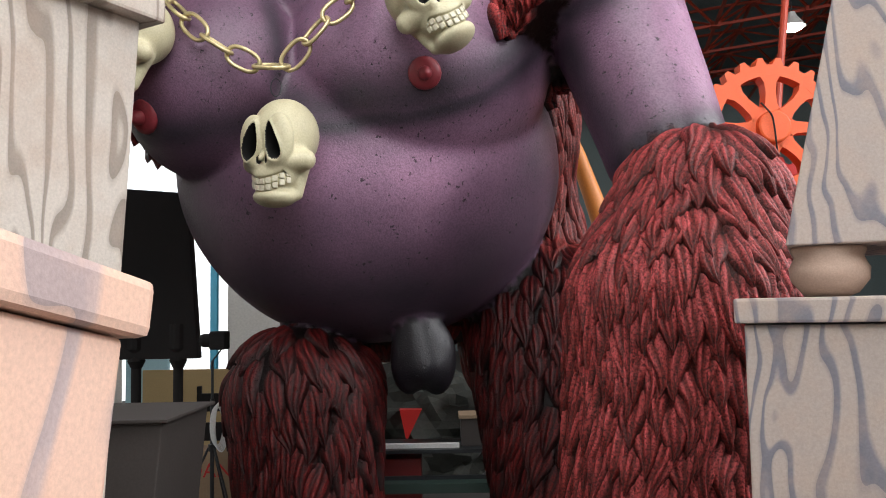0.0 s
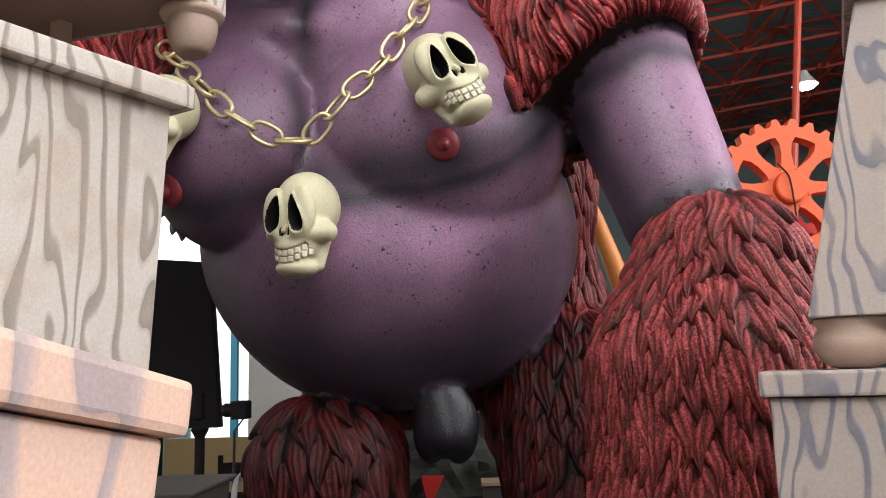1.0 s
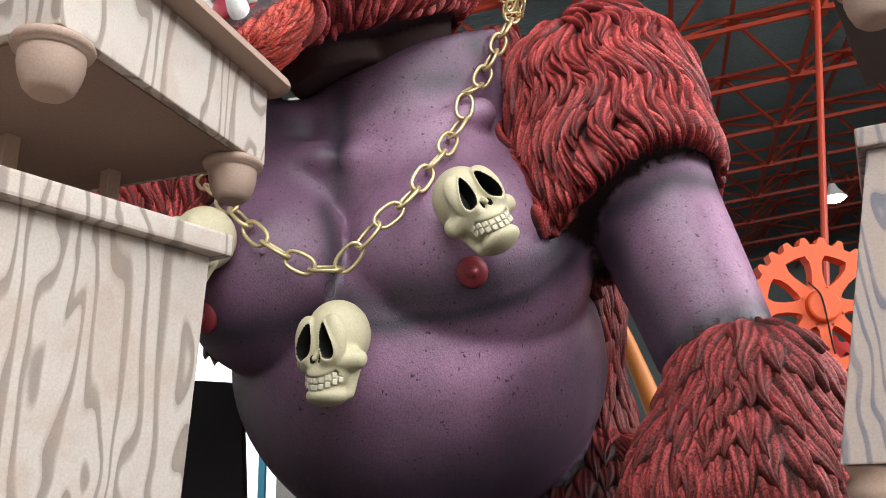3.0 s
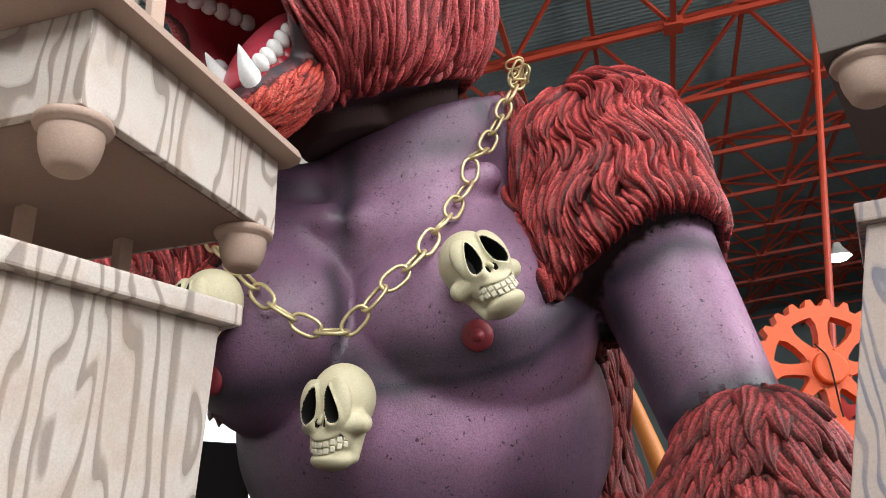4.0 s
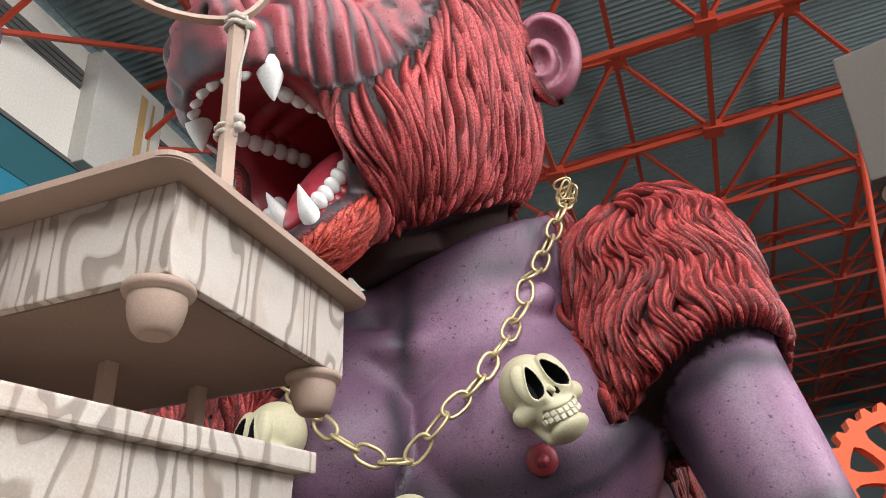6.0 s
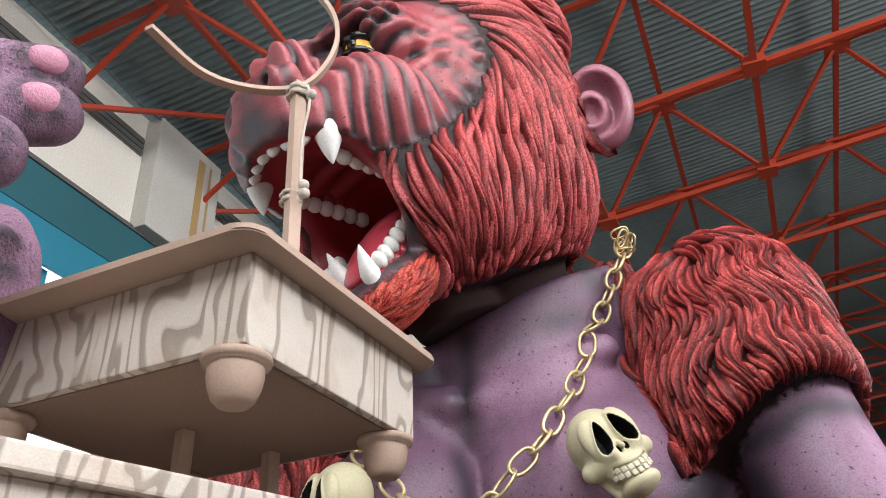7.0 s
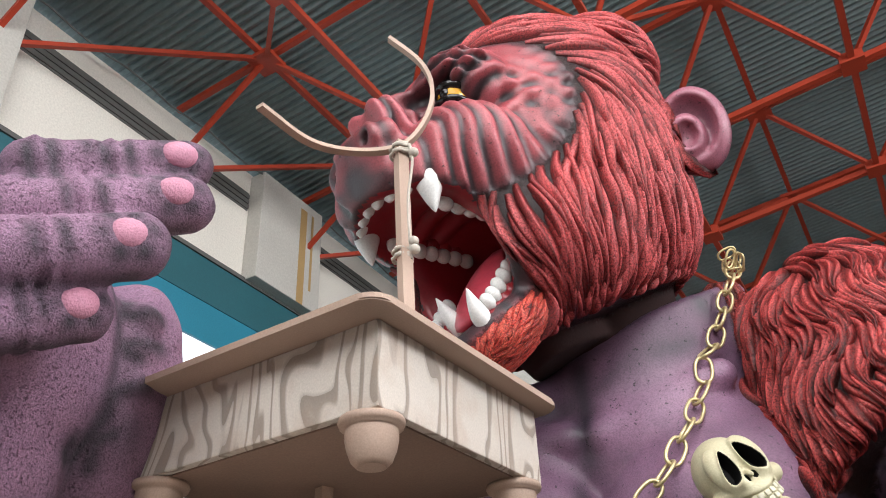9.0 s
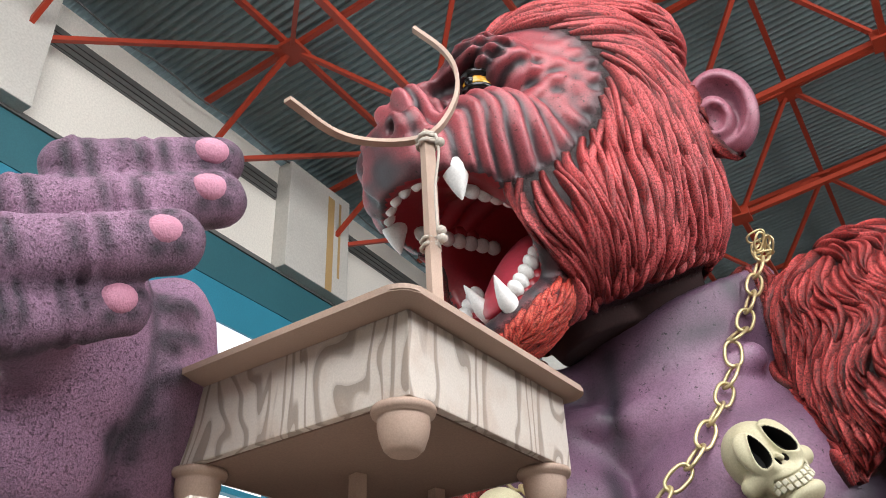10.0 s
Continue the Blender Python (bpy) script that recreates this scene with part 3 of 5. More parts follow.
for root, mid, tip, r in FINGERS:
    T.add(limb(P, root, mid, r * 1.1, r), 0.04, SKIN)
    T.add(limb(P, mid, tip, r, r * 0.95), 0.05, SKIN)
    mid, tip = np.array(mid), np.array(tip)
    u = (tip - mid) / np.linalg.norm(tip - mid)
    L = np.linalg.norm(tip - mid)
    along = (P - mid.astype(np.float32)) @ u.astype(np.float32)
    near = soft(-limb(P, mid, tip, r, r), -0.035, -0.005)
    for c0 in (0.0, 0.47):
        T.d = T.d - (0.015 * near * np.cos((along - c0 * L) * 92 + 2 * (P[..., 2] - mid[2])) * np.exp(-((along - c0 * L) / 0.05) ** 2)).astype(np.float32)
T.add(limb(P, (-2.5, 1.45, 3.7), (-2.5, 1.45, 3.45), 0.2, 0.18), 0.08, SKIN)
T.d = T.d + (0.006 * wobble(P, 9.0) + 0.004 * wobble(P, 31.0, 2.0)).astype(np.float32)
hand = T


def laid(field, lines):
    """Strokes broken into short ones that lie on the field's surface."""
    out = []
    for a, b, r, k in lines:
        pts = np.array(a)[None] + np.linspace(0, 1, 6)[:, None] * (np.array(b) - np.array(a))[None]
        for _ in range(5):
            pts = pts - field.at(pts)[:, None] * field.normal(pts)
        out += [(pts[i], pts[i + 1], r, k) for i in range(5)]
    return out


def strokes(p, lines):
    """Airbrushed strokes, painted shade and highlights: how much paint lies at each point."""
    a = np.zeros(len(p))
    for q0, q1, r, k in lines:
        d = limb(p, q0, q1, 0, 0)
        a = np.maximum(a, k * np.exp(-(d / r) ** 2))
    return a


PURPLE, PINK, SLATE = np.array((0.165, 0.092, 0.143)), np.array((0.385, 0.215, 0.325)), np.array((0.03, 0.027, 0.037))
# Airbrushed darks; shade in creases and under chest and belly is painted in
AIR_SHADE = [((-1.02, 5.8, 3.2), (-0.75, 5.55, 3.06), 0.14, 0.8), ((-0.75, 5.55, 3.08), (-0.3, 5.5, 3.06), 0.21, 0.85), ((-0.3, 5.5, 3.06), (0.28, 5.6, 3.28), 0.21, 0.85), ((0.28, 5.6, 3.25), (0.62, 5.9, 3.62), 0.16, 0.85),
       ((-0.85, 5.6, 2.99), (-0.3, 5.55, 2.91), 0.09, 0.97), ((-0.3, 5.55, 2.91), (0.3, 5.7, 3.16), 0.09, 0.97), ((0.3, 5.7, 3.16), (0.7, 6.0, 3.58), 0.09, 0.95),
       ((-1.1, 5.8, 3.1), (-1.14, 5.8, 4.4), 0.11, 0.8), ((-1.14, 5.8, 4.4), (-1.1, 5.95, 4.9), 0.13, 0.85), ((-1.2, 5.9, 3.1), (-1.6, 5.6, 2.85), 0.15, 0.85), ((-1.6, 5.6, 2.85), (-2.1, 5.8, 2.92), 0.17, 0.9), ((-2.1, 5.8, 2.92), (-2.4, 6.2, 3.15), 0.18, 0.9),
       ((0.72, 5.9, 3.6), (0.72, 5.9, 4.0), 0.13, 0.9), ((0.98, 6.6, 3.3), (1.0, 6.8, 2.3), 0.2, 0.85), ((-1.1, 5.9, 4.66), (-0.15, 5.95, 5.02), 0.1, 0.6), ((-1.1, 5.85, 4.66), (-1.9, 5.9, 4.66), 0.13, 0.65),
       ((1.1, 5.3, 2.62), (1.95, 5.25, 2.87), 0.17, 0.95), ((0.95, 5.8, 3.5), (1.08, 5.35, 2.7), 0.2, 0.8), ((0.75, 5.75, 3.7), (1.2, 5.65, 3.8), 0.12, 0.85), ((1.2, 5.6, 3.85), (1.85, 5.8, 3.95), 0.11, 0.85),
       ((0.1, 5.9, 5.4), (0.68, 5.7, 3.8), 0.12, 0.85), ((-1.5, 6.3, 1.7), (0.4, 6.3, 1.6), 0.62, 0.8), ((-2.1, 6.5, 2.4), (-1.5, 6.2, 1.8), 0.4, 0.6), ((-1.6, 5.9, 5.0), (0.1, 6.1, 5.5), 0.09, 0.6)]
# Pink airbrush strokes, with highlights on lit faces painted in
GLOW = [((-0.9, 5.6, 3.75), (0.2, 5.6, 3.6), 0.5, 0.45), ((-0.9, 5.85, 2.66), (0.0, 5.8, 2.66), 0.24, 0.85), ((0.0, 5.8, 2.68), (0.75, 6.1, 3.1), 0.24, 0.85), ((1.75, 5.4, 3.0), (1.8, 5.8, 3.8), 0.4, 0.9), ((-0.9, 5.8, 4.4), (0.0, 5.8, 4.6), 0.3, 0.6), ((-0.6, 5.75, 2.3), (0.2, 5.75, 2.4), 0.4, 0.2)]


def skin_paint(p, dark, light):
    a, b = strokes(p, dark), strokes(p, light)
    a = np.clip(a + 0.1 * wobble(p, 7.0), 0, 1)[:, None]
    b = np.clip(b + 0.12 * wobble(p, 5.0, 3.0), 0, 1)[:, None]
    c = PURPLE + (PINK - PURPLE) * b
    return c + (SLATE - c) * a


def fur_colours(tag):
    """Ground, darkened with painted shade, lock and dry-brushed tip colour of a stretch of fur."""
    # Leg fur is a darkened copy: the belly's shade sits in its colours
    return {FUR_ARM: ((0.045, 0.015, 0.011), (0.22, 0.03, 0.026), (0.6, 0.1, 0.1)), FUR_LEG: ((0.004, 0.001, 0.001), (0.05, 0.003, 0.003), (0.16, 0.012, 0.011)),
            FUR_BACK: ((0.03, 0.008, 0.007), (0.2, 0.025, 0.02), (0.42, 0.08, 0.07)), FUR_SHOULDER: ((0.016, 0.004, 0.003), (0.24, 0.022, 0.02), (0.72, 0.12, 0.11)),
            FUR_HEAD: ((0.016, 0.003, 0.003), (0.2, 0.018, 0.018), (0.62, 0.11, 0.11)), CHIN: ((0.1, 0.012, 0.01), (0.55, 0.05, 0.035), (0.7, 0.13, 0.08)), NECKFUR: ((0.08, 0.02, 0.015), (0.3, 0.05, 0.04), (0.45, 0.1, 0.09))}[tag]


rng = np.random.default_rng(5)


def scatter(points, gap):
    """Points picked at random so that none is nearer to another than about gap."""
    order = rng.permutation(len(points))
    seen, keep = {}, []
    for i in order:
        p = points[i]
        c = tuple((p / gap).astype(int))
        if any((c[0] + a, c[1] + b, c[2] + d) in seen and np.linalg.norm(seen[(c[0] + a, c[1] + b, c[2] + d)] - p) < gap for a in (-1, 0, 1) for b in (-1, 0, 1) for d in (-1, 0, 1)):
            continue
        seen[c] = p
        keep.append(i)
    return np.array(keep)


def locks(field, roots, flow, length, width, height, tag, ridges=3, wave=0.35, rows=9, cols=15, lift=0.4, leaf=True, depth=0.5):
    """Carved locks of fur that follow the surface. Returns points, quads and colours."""
    n = len(roots)
    if not n:
        return np.zeros((0, 3)), np.zeros((0, 4), int), np.zeros((0, 3))
    p = roots.astype(float).copy()
    nor = field.normal(p)
    L = length * rng.uniform(0.75, 1.25, n)
    if tag == FUR_HEAD:
        rim = p[:, 2] - (5.14 + 0.337 * (p[:, 0] + 0.84) + 0.405 * (p[:, 1] - 5.4))
        L = np.minimum(L, 0.06 + 1.05 * np.maximum(rim, 0))
    if tag == FUR_SHOULDER:
        L = np.where(p[:, 0] > 0, np.minimum(L, 0.1 - 1.1 * (p @ HEM_N + 5.1)), L)
    W = width * rng.uniform(0.8, 1.2, n)
    ph, am = rng.uniform(0, 6.28, n), wave * rng.uniform(-1, 1, n)
    tint = rng.uniform(0.82, 1.15, n)
    c = np.linspace(-1, 1, cols)
    V, C = [], []
    ground, lock, tip = (np.array(x) for x in fur_colours(tag))
    for r in range(rows):
        t = r / (rows - 1)
        d = flow(p)
        d = d - (d * nor).sum(1, keepdims=True) * nor
        d /= np.linalg.norm(d, axis=1, keepdims=True) + 1e-9
        side = np.cross(nor, d)
        a = am * np.sin(ph + 5.0 * t)
        d2 = d * np.cos(a)[:, None] + side * np.sin(a)[:, None]
        across = np.cross(nor, d2)
        w = W * (1.08 * max(0.0, math.sin(math.pi * (0.1 + 0.9 * t) ** 0.72)) ** 0.85 if leaf else (0.6 + 0.4 * math.sin(math.pi * t)) * (1 - t ** 7)) + 0.004
        hgt = height * (np.sin(min(1.0, 0.15 + t * 1.15) * math.pi * 0.62)) * (1 - 0.6 * t ** 6)
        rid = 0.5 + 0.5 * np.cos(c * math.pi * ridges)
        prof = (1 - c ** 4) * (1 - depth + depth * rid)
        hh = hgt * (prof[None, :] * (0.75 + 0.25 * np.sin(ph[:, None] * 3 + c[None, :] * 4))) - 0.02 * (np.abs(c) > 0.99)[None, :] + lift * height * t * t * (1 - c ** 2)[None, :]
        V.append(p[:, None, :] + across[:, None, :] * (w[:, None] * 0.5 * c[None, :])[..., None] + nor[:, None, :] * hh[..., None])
        # Dry-brushed ridges; grooves and roots darken, with shade put into the colour
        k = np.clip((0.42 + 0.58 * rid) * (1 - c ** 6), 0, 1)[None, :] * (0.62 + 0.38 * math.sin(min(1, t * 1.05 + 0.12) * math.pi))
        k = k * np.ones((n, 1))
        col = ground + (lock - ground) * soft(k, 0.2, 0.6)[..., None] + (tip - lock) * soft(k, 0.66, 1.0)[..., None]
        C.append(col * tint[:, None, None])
        p = p + d2 * (L / (rows - 1))[:, None]
        p = p - np.clip(field.at(p), -0.1, 0.1)[:, None] * nor
        nor = field.normal(p)
    V, C = np.stack(V, 1), np.stack(C, 1)
    base = (np.arange(n) * rows * cols)[:, None, None]
    i, j = np.meshgrid(np.arange(rows - 1), np.arange(cols - 1), indexing="ij")
    q = np.stack([i * cols + j, i * cols + j + 1, (i + 1) * cols + j + 1, (i + 1) * cols + j], -1)
    F = (base[..., None] + q[None]).reshape(-1, 4)
    return V.reshape(-1, 3), F, C.reshape(-1, 3)


def flow_down(p):
    v = np.zeros_like(p)
    v[:, 2] = -1
    return v + 0.22 * np.stack([wobble(p, 3.0), wobble(p, 2.6, 4.0), 0 * p[:, 0]], 1)


def flow_shoulder(p):
    v = np.stack([0.12 * np.sign(p[:, 0]) + 0 * p[:, 0], 0 * p[:, 0], -np.ones(len(p))], 1)
    return v + 0.5 * np.stack([np.sin(p[:, 2] * 8.0 + 2.0 * wobble(p, 2.5)) + 0.4 * wobble(p, 5.0), 0.5 * wobble(p, 4.2, 2.0), 0 * p[:, 0]], 1)


def flow_head(p):
    q = (p - HEAD) @ AXES
    back = soft(q[:, 2], 6.6, 7.5)[:, None]
    top = np.stack([0.35 * np.sign(q[:, 0]), -1.0 + 0 * q[:, 0], -0.25 + 0 * q[:, 0]], 1)
    low = np.stack([0 * q[:, 0], -0.25 + 0 * q[:, 0], -np.ones(len(q))], 1)
    v = (top * back + low * (1 - back)) @ AXES.T
    return v + 0.42 * np.stack([wobble(p, 4.2), wobble(p, 3.8, 2.0), wobble(p, 3.4, 5.0)], 1)


def flow_chin(p):
    return np.tile(0.5 * F3 + np.array((0, 0, -1.0)), (len(p), 1)) + 0.3 * np.stack([wobble(p, 6.0), wobble(p, 5.0), 0 * p[:, 0]], 1)


pieces = []
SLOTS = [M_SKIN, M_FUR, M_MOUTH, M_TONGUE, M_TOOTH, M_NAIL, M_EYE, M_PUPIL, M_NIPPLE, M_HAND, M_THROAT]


def carve(field, skin):
    v, f = field.mesh()
    who = field.who(v)
    col = skin(v)
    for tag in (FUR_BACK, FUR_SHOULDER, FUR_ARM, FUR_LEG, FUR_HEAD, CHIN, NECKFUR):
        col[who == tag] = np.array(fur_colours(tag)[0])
    return v, f, who, col


def fur_on(field, v, who, tag, flow, gap, extra=None, **kw):
    ok = who == tag
    if extra is not None:
        ok &= extra(v)
    pts = v[ok]
    if len(pts) == 0:
        return
    pv, pf, pc = locks(field, pts[scatter(pts, gap)], flow, tag=tag, **kw)
    pieces.append((pv, pf, 1, pc))


AIR_SHADE, GLOW = laid(body, AIR_SHADE), laid(body, GLOW)
v, f, who, col = carve(body, lambda p: skin_paint(p, AIR_SHADE, GLOW))
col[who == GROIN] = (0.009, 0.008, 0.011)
fw = who[f[:, 0]]
isfur = (fw >= FUR_BACK) & (fw <= CHIN) | (fw == NECKFUR)
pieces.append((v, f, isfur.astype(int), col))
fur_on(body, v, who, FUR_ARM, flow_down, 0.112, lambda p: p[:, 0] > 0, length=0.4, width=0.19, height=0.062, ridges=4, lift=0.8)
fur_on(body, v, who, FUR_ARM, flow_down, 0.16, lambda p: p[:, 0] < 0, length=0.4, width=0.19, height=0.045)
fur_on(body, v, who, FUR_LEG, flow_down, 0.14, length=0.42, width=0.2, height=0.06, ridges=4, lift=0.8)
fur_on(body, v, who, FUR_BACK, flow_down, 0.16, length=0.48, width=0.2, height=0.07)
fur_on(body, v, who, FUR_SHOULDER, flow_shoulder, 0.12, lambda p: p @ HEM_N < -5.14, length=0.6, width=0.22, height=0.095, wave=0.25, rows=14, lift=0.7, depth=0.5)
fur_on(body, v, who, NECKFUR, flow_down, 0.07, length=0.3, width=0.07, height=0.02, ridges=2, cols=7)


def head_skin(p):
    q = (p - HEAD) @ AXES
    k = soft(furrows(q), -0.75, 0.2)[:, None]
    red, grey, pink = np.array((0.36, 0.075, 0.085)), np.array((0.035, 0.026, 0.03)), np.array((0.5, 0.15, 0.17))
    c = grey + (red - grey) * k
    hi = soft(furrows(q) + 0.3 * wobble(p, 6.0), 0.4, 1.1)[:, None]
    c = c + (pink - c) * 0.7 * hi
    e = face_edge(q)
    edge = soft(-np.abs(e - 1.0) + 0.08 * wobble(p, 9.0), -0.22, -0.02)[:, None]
    # Grey creases, plus shade painted into nostrils, eye recesses and folds
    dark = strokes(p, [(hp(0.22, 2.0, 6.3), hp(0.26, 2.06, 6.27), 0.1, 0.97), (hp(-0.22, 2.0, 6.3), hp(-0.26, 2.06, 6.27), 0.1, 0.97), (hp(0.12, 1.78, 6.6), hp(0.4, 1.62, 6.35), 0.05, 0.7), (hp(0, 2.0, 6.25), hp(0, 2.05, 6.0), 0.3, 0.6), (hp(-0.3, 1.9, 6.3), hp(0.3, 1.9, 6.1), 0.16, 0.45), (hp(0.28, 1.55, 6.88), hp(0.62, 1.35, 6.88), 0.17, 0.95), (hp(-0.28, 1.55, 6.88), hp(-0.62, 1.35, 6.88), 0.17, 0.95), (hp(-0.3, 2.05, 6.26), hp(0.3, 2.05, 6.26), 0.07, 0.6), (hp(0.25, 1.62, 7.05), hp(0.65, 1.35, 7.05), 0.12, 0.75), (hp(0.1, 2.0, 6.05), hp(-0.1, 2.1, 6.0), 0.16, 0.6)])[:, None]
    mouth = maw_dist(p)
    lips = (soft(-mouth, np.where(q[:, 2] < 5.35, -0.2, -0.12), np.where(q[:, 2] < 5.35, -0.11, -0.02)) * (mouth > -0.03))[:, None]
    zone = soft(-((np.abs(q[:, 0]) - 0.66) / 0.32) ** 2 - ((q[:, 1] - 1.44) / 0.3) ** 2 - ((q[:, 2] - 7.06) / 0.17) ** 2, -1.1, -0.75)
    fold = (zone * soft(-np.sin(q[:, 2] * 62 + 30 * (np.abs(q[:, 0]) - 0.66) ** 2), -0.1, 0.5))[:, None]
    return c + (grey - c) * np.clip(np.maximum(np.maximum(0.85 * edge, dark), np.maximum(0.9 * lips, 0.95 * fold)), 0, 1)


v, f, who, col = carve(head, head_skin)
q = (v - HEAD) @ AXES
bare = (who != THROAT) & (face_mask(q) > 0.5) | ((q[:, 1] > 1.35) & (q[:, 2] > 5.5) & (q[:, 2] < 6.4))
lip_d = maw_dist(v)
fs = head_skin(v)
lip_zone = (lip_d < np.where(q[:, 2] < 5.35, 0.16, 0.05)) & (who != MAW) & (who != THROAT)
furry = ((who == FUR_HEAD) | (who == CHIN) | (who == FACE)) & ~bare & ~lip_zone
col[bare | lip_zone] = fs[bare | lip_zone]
col[furry & (who == FACE)] = np.array(fur_colours(FUR_HEAD)[0])
ear_c = np.array((0.33, 0.12, 0.16)) + (np.array((0.06, 0.03, 0.045)) - np.array((0.33, 0.12, 0.16))) * soft(-np.abs((v - EAR_C) @ EAR_T[:, 1] - 0.02), -0.06, 0.0)[:, None] * 0.5
col[who == EAR] = ear_c[who == EAR]
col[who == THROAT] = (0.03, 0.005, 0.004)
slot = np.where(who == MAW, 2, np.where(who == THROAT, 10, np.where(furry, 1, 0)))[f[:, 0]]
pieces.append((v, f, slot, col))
who2 = np.where(furry & (who == FACE), FUR_HEAD, who)
who2 = np.where((bare | lip_zone) & (who2 != MAW) & (who2 != EAR), FACE, who2)
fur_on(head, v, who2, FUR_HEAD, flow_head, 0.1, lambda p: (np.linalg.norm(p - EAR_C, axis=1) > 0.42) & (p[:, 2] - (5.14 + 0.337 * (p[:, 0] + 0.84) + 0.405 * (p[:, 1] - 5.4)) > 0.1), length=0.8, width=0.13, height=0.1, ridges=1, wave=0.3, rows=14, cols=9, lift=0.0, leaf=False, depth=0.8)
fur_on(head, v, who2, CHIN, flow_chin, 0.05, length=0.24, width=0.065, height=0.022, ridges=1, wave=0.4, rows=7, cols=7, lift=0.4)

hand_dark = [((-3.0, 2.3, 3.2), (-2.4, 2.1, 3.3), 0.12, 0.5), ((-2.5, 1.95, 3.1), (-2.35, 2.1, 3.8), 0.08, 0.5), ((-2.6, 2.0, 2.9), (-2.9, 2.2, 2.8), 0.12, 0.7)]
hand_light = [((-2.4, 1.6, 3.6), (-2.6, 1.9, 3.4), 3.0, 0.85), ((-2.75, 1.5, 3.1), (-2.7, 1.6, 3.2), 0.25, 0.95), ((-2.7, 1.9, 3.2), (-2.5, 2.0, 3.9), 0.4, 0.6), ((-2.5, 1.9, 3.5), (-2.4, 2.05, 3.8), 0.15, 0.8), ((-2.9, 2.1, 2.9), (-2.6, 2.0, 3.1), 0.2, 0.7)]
nails = []
for root, mid, tip, r in FINGERS:
    root, mid, tip = np.array(root), np.array(mid), np.array(tip)
    u = (tip - mid) / np.linalg.norm(tip - mid)
    out = np.array((0.55, -0.8, -0.1))
    out = out - (out @ u) * u
    out /= np.linalg.norm(out)
    nails.append((tip - u * 0.06 + out * r * 0.74, u, out, r))
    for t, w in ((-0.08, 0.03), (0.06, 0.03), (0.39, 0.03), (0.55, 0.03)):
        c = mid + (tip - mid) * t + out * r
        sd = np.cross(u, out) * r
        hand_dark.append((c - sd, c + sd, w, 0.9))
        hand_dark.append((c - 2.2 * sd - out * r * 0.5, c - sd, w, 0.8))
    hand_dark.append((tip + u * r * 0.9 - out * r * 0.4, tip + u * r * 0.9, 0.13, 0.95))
    # Darkens each finger's underside: shade laid on as paint
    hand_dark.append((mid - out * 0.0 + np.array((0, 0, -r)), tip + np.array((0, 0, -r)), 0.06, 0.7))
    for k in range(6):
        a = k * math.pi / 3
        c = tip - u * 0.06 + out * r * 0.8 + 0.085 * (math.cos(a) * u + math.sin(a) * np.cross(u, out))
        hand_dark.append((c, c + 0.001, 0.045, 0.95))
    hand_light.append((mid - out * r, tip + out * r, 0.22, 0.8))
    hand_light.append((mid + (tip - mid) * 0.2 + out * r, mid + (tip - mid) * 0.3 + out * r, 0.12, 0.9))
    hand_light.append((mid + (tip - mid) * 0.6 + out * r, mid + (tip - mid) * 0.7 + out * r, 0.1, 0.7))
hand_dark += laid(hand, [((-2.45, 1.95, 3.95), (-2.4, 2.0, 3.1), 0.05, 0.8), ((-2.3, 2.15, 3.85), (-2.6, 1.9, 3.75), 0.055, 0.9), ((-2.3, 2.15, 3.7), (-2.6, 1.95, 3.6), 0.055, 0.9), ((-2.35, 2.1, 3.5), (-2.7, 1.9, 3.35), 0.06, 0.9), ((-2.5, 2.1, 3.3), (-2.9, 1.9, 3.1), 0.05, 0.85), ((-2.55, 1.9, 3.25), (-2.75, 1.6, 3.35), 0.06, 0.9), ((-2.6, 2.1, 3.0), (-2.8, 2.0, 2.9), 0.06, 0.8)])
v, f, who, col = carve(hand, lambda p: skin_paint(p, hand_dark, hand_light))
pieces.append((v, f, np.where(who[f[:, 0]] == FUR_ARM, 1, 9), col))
fur_on(hand, v, who, FUR_ARM, lambda p: np.tile(np.array((0.15, -0.9, -0.2)), (len(p), 1)) + 0.0 * p, 0.15, length=0.36, width=0.17, height=0.045)


def sphere_piece(c, axes, r, slot, nu=16, nv=10, power=1.0, bend=None):
    """An ellipsoid, or a tooth where it tapers, as points and quads."""
    a = np.linspace(0, 2 * math.pi, nu, endpoint=False)
    b = np.linspace(0, math.pi, nv + 1)
    A, Bv = np.meshgrid(a, b, indexing="ij")
    x, y, z = np.sin(Bv) * np.cos(A), np.sin(Bv) * np.sin(A), np.cos(Bv)
    taper = np.where(z < 0, (1 + z) ** power / np.maximum(1e-6, np.sqrt(np.maximum(1e-6, 1 - z * z))) if power != 1.0 else 1.0, 1.0)
    pt = np.stack([x * r[0] * taper, y * r[1] * taper, z * r[2]], -1)
    if bend:
        pt[..., 1] += bend * np.minimum(0, z) ** 2
    pt = pt.reshape(-1, 3) @ np.array(axes).T + np.array(c)
    i, j = np.meshgrid(np.arange(nu), np.arange(nv), indexing="ij")
    q = np.stack([i * (nv + 1) + j, i * (nv + 1) + j + 1, ((i + 1) % nu) * (nv + 1) + j + 1, ((i + 1) % nu) * (nv + 1) + j], -1).reshape(-1, 4)
    pieces.append((pt, q, slot, np.zeros((len(pt), 3))))


for c, u, out, r in nails:
    sphere_piece(c, np.stack([u, np.cross(out, u), out], 1), (0.078, 0.062, 0.045), 5)

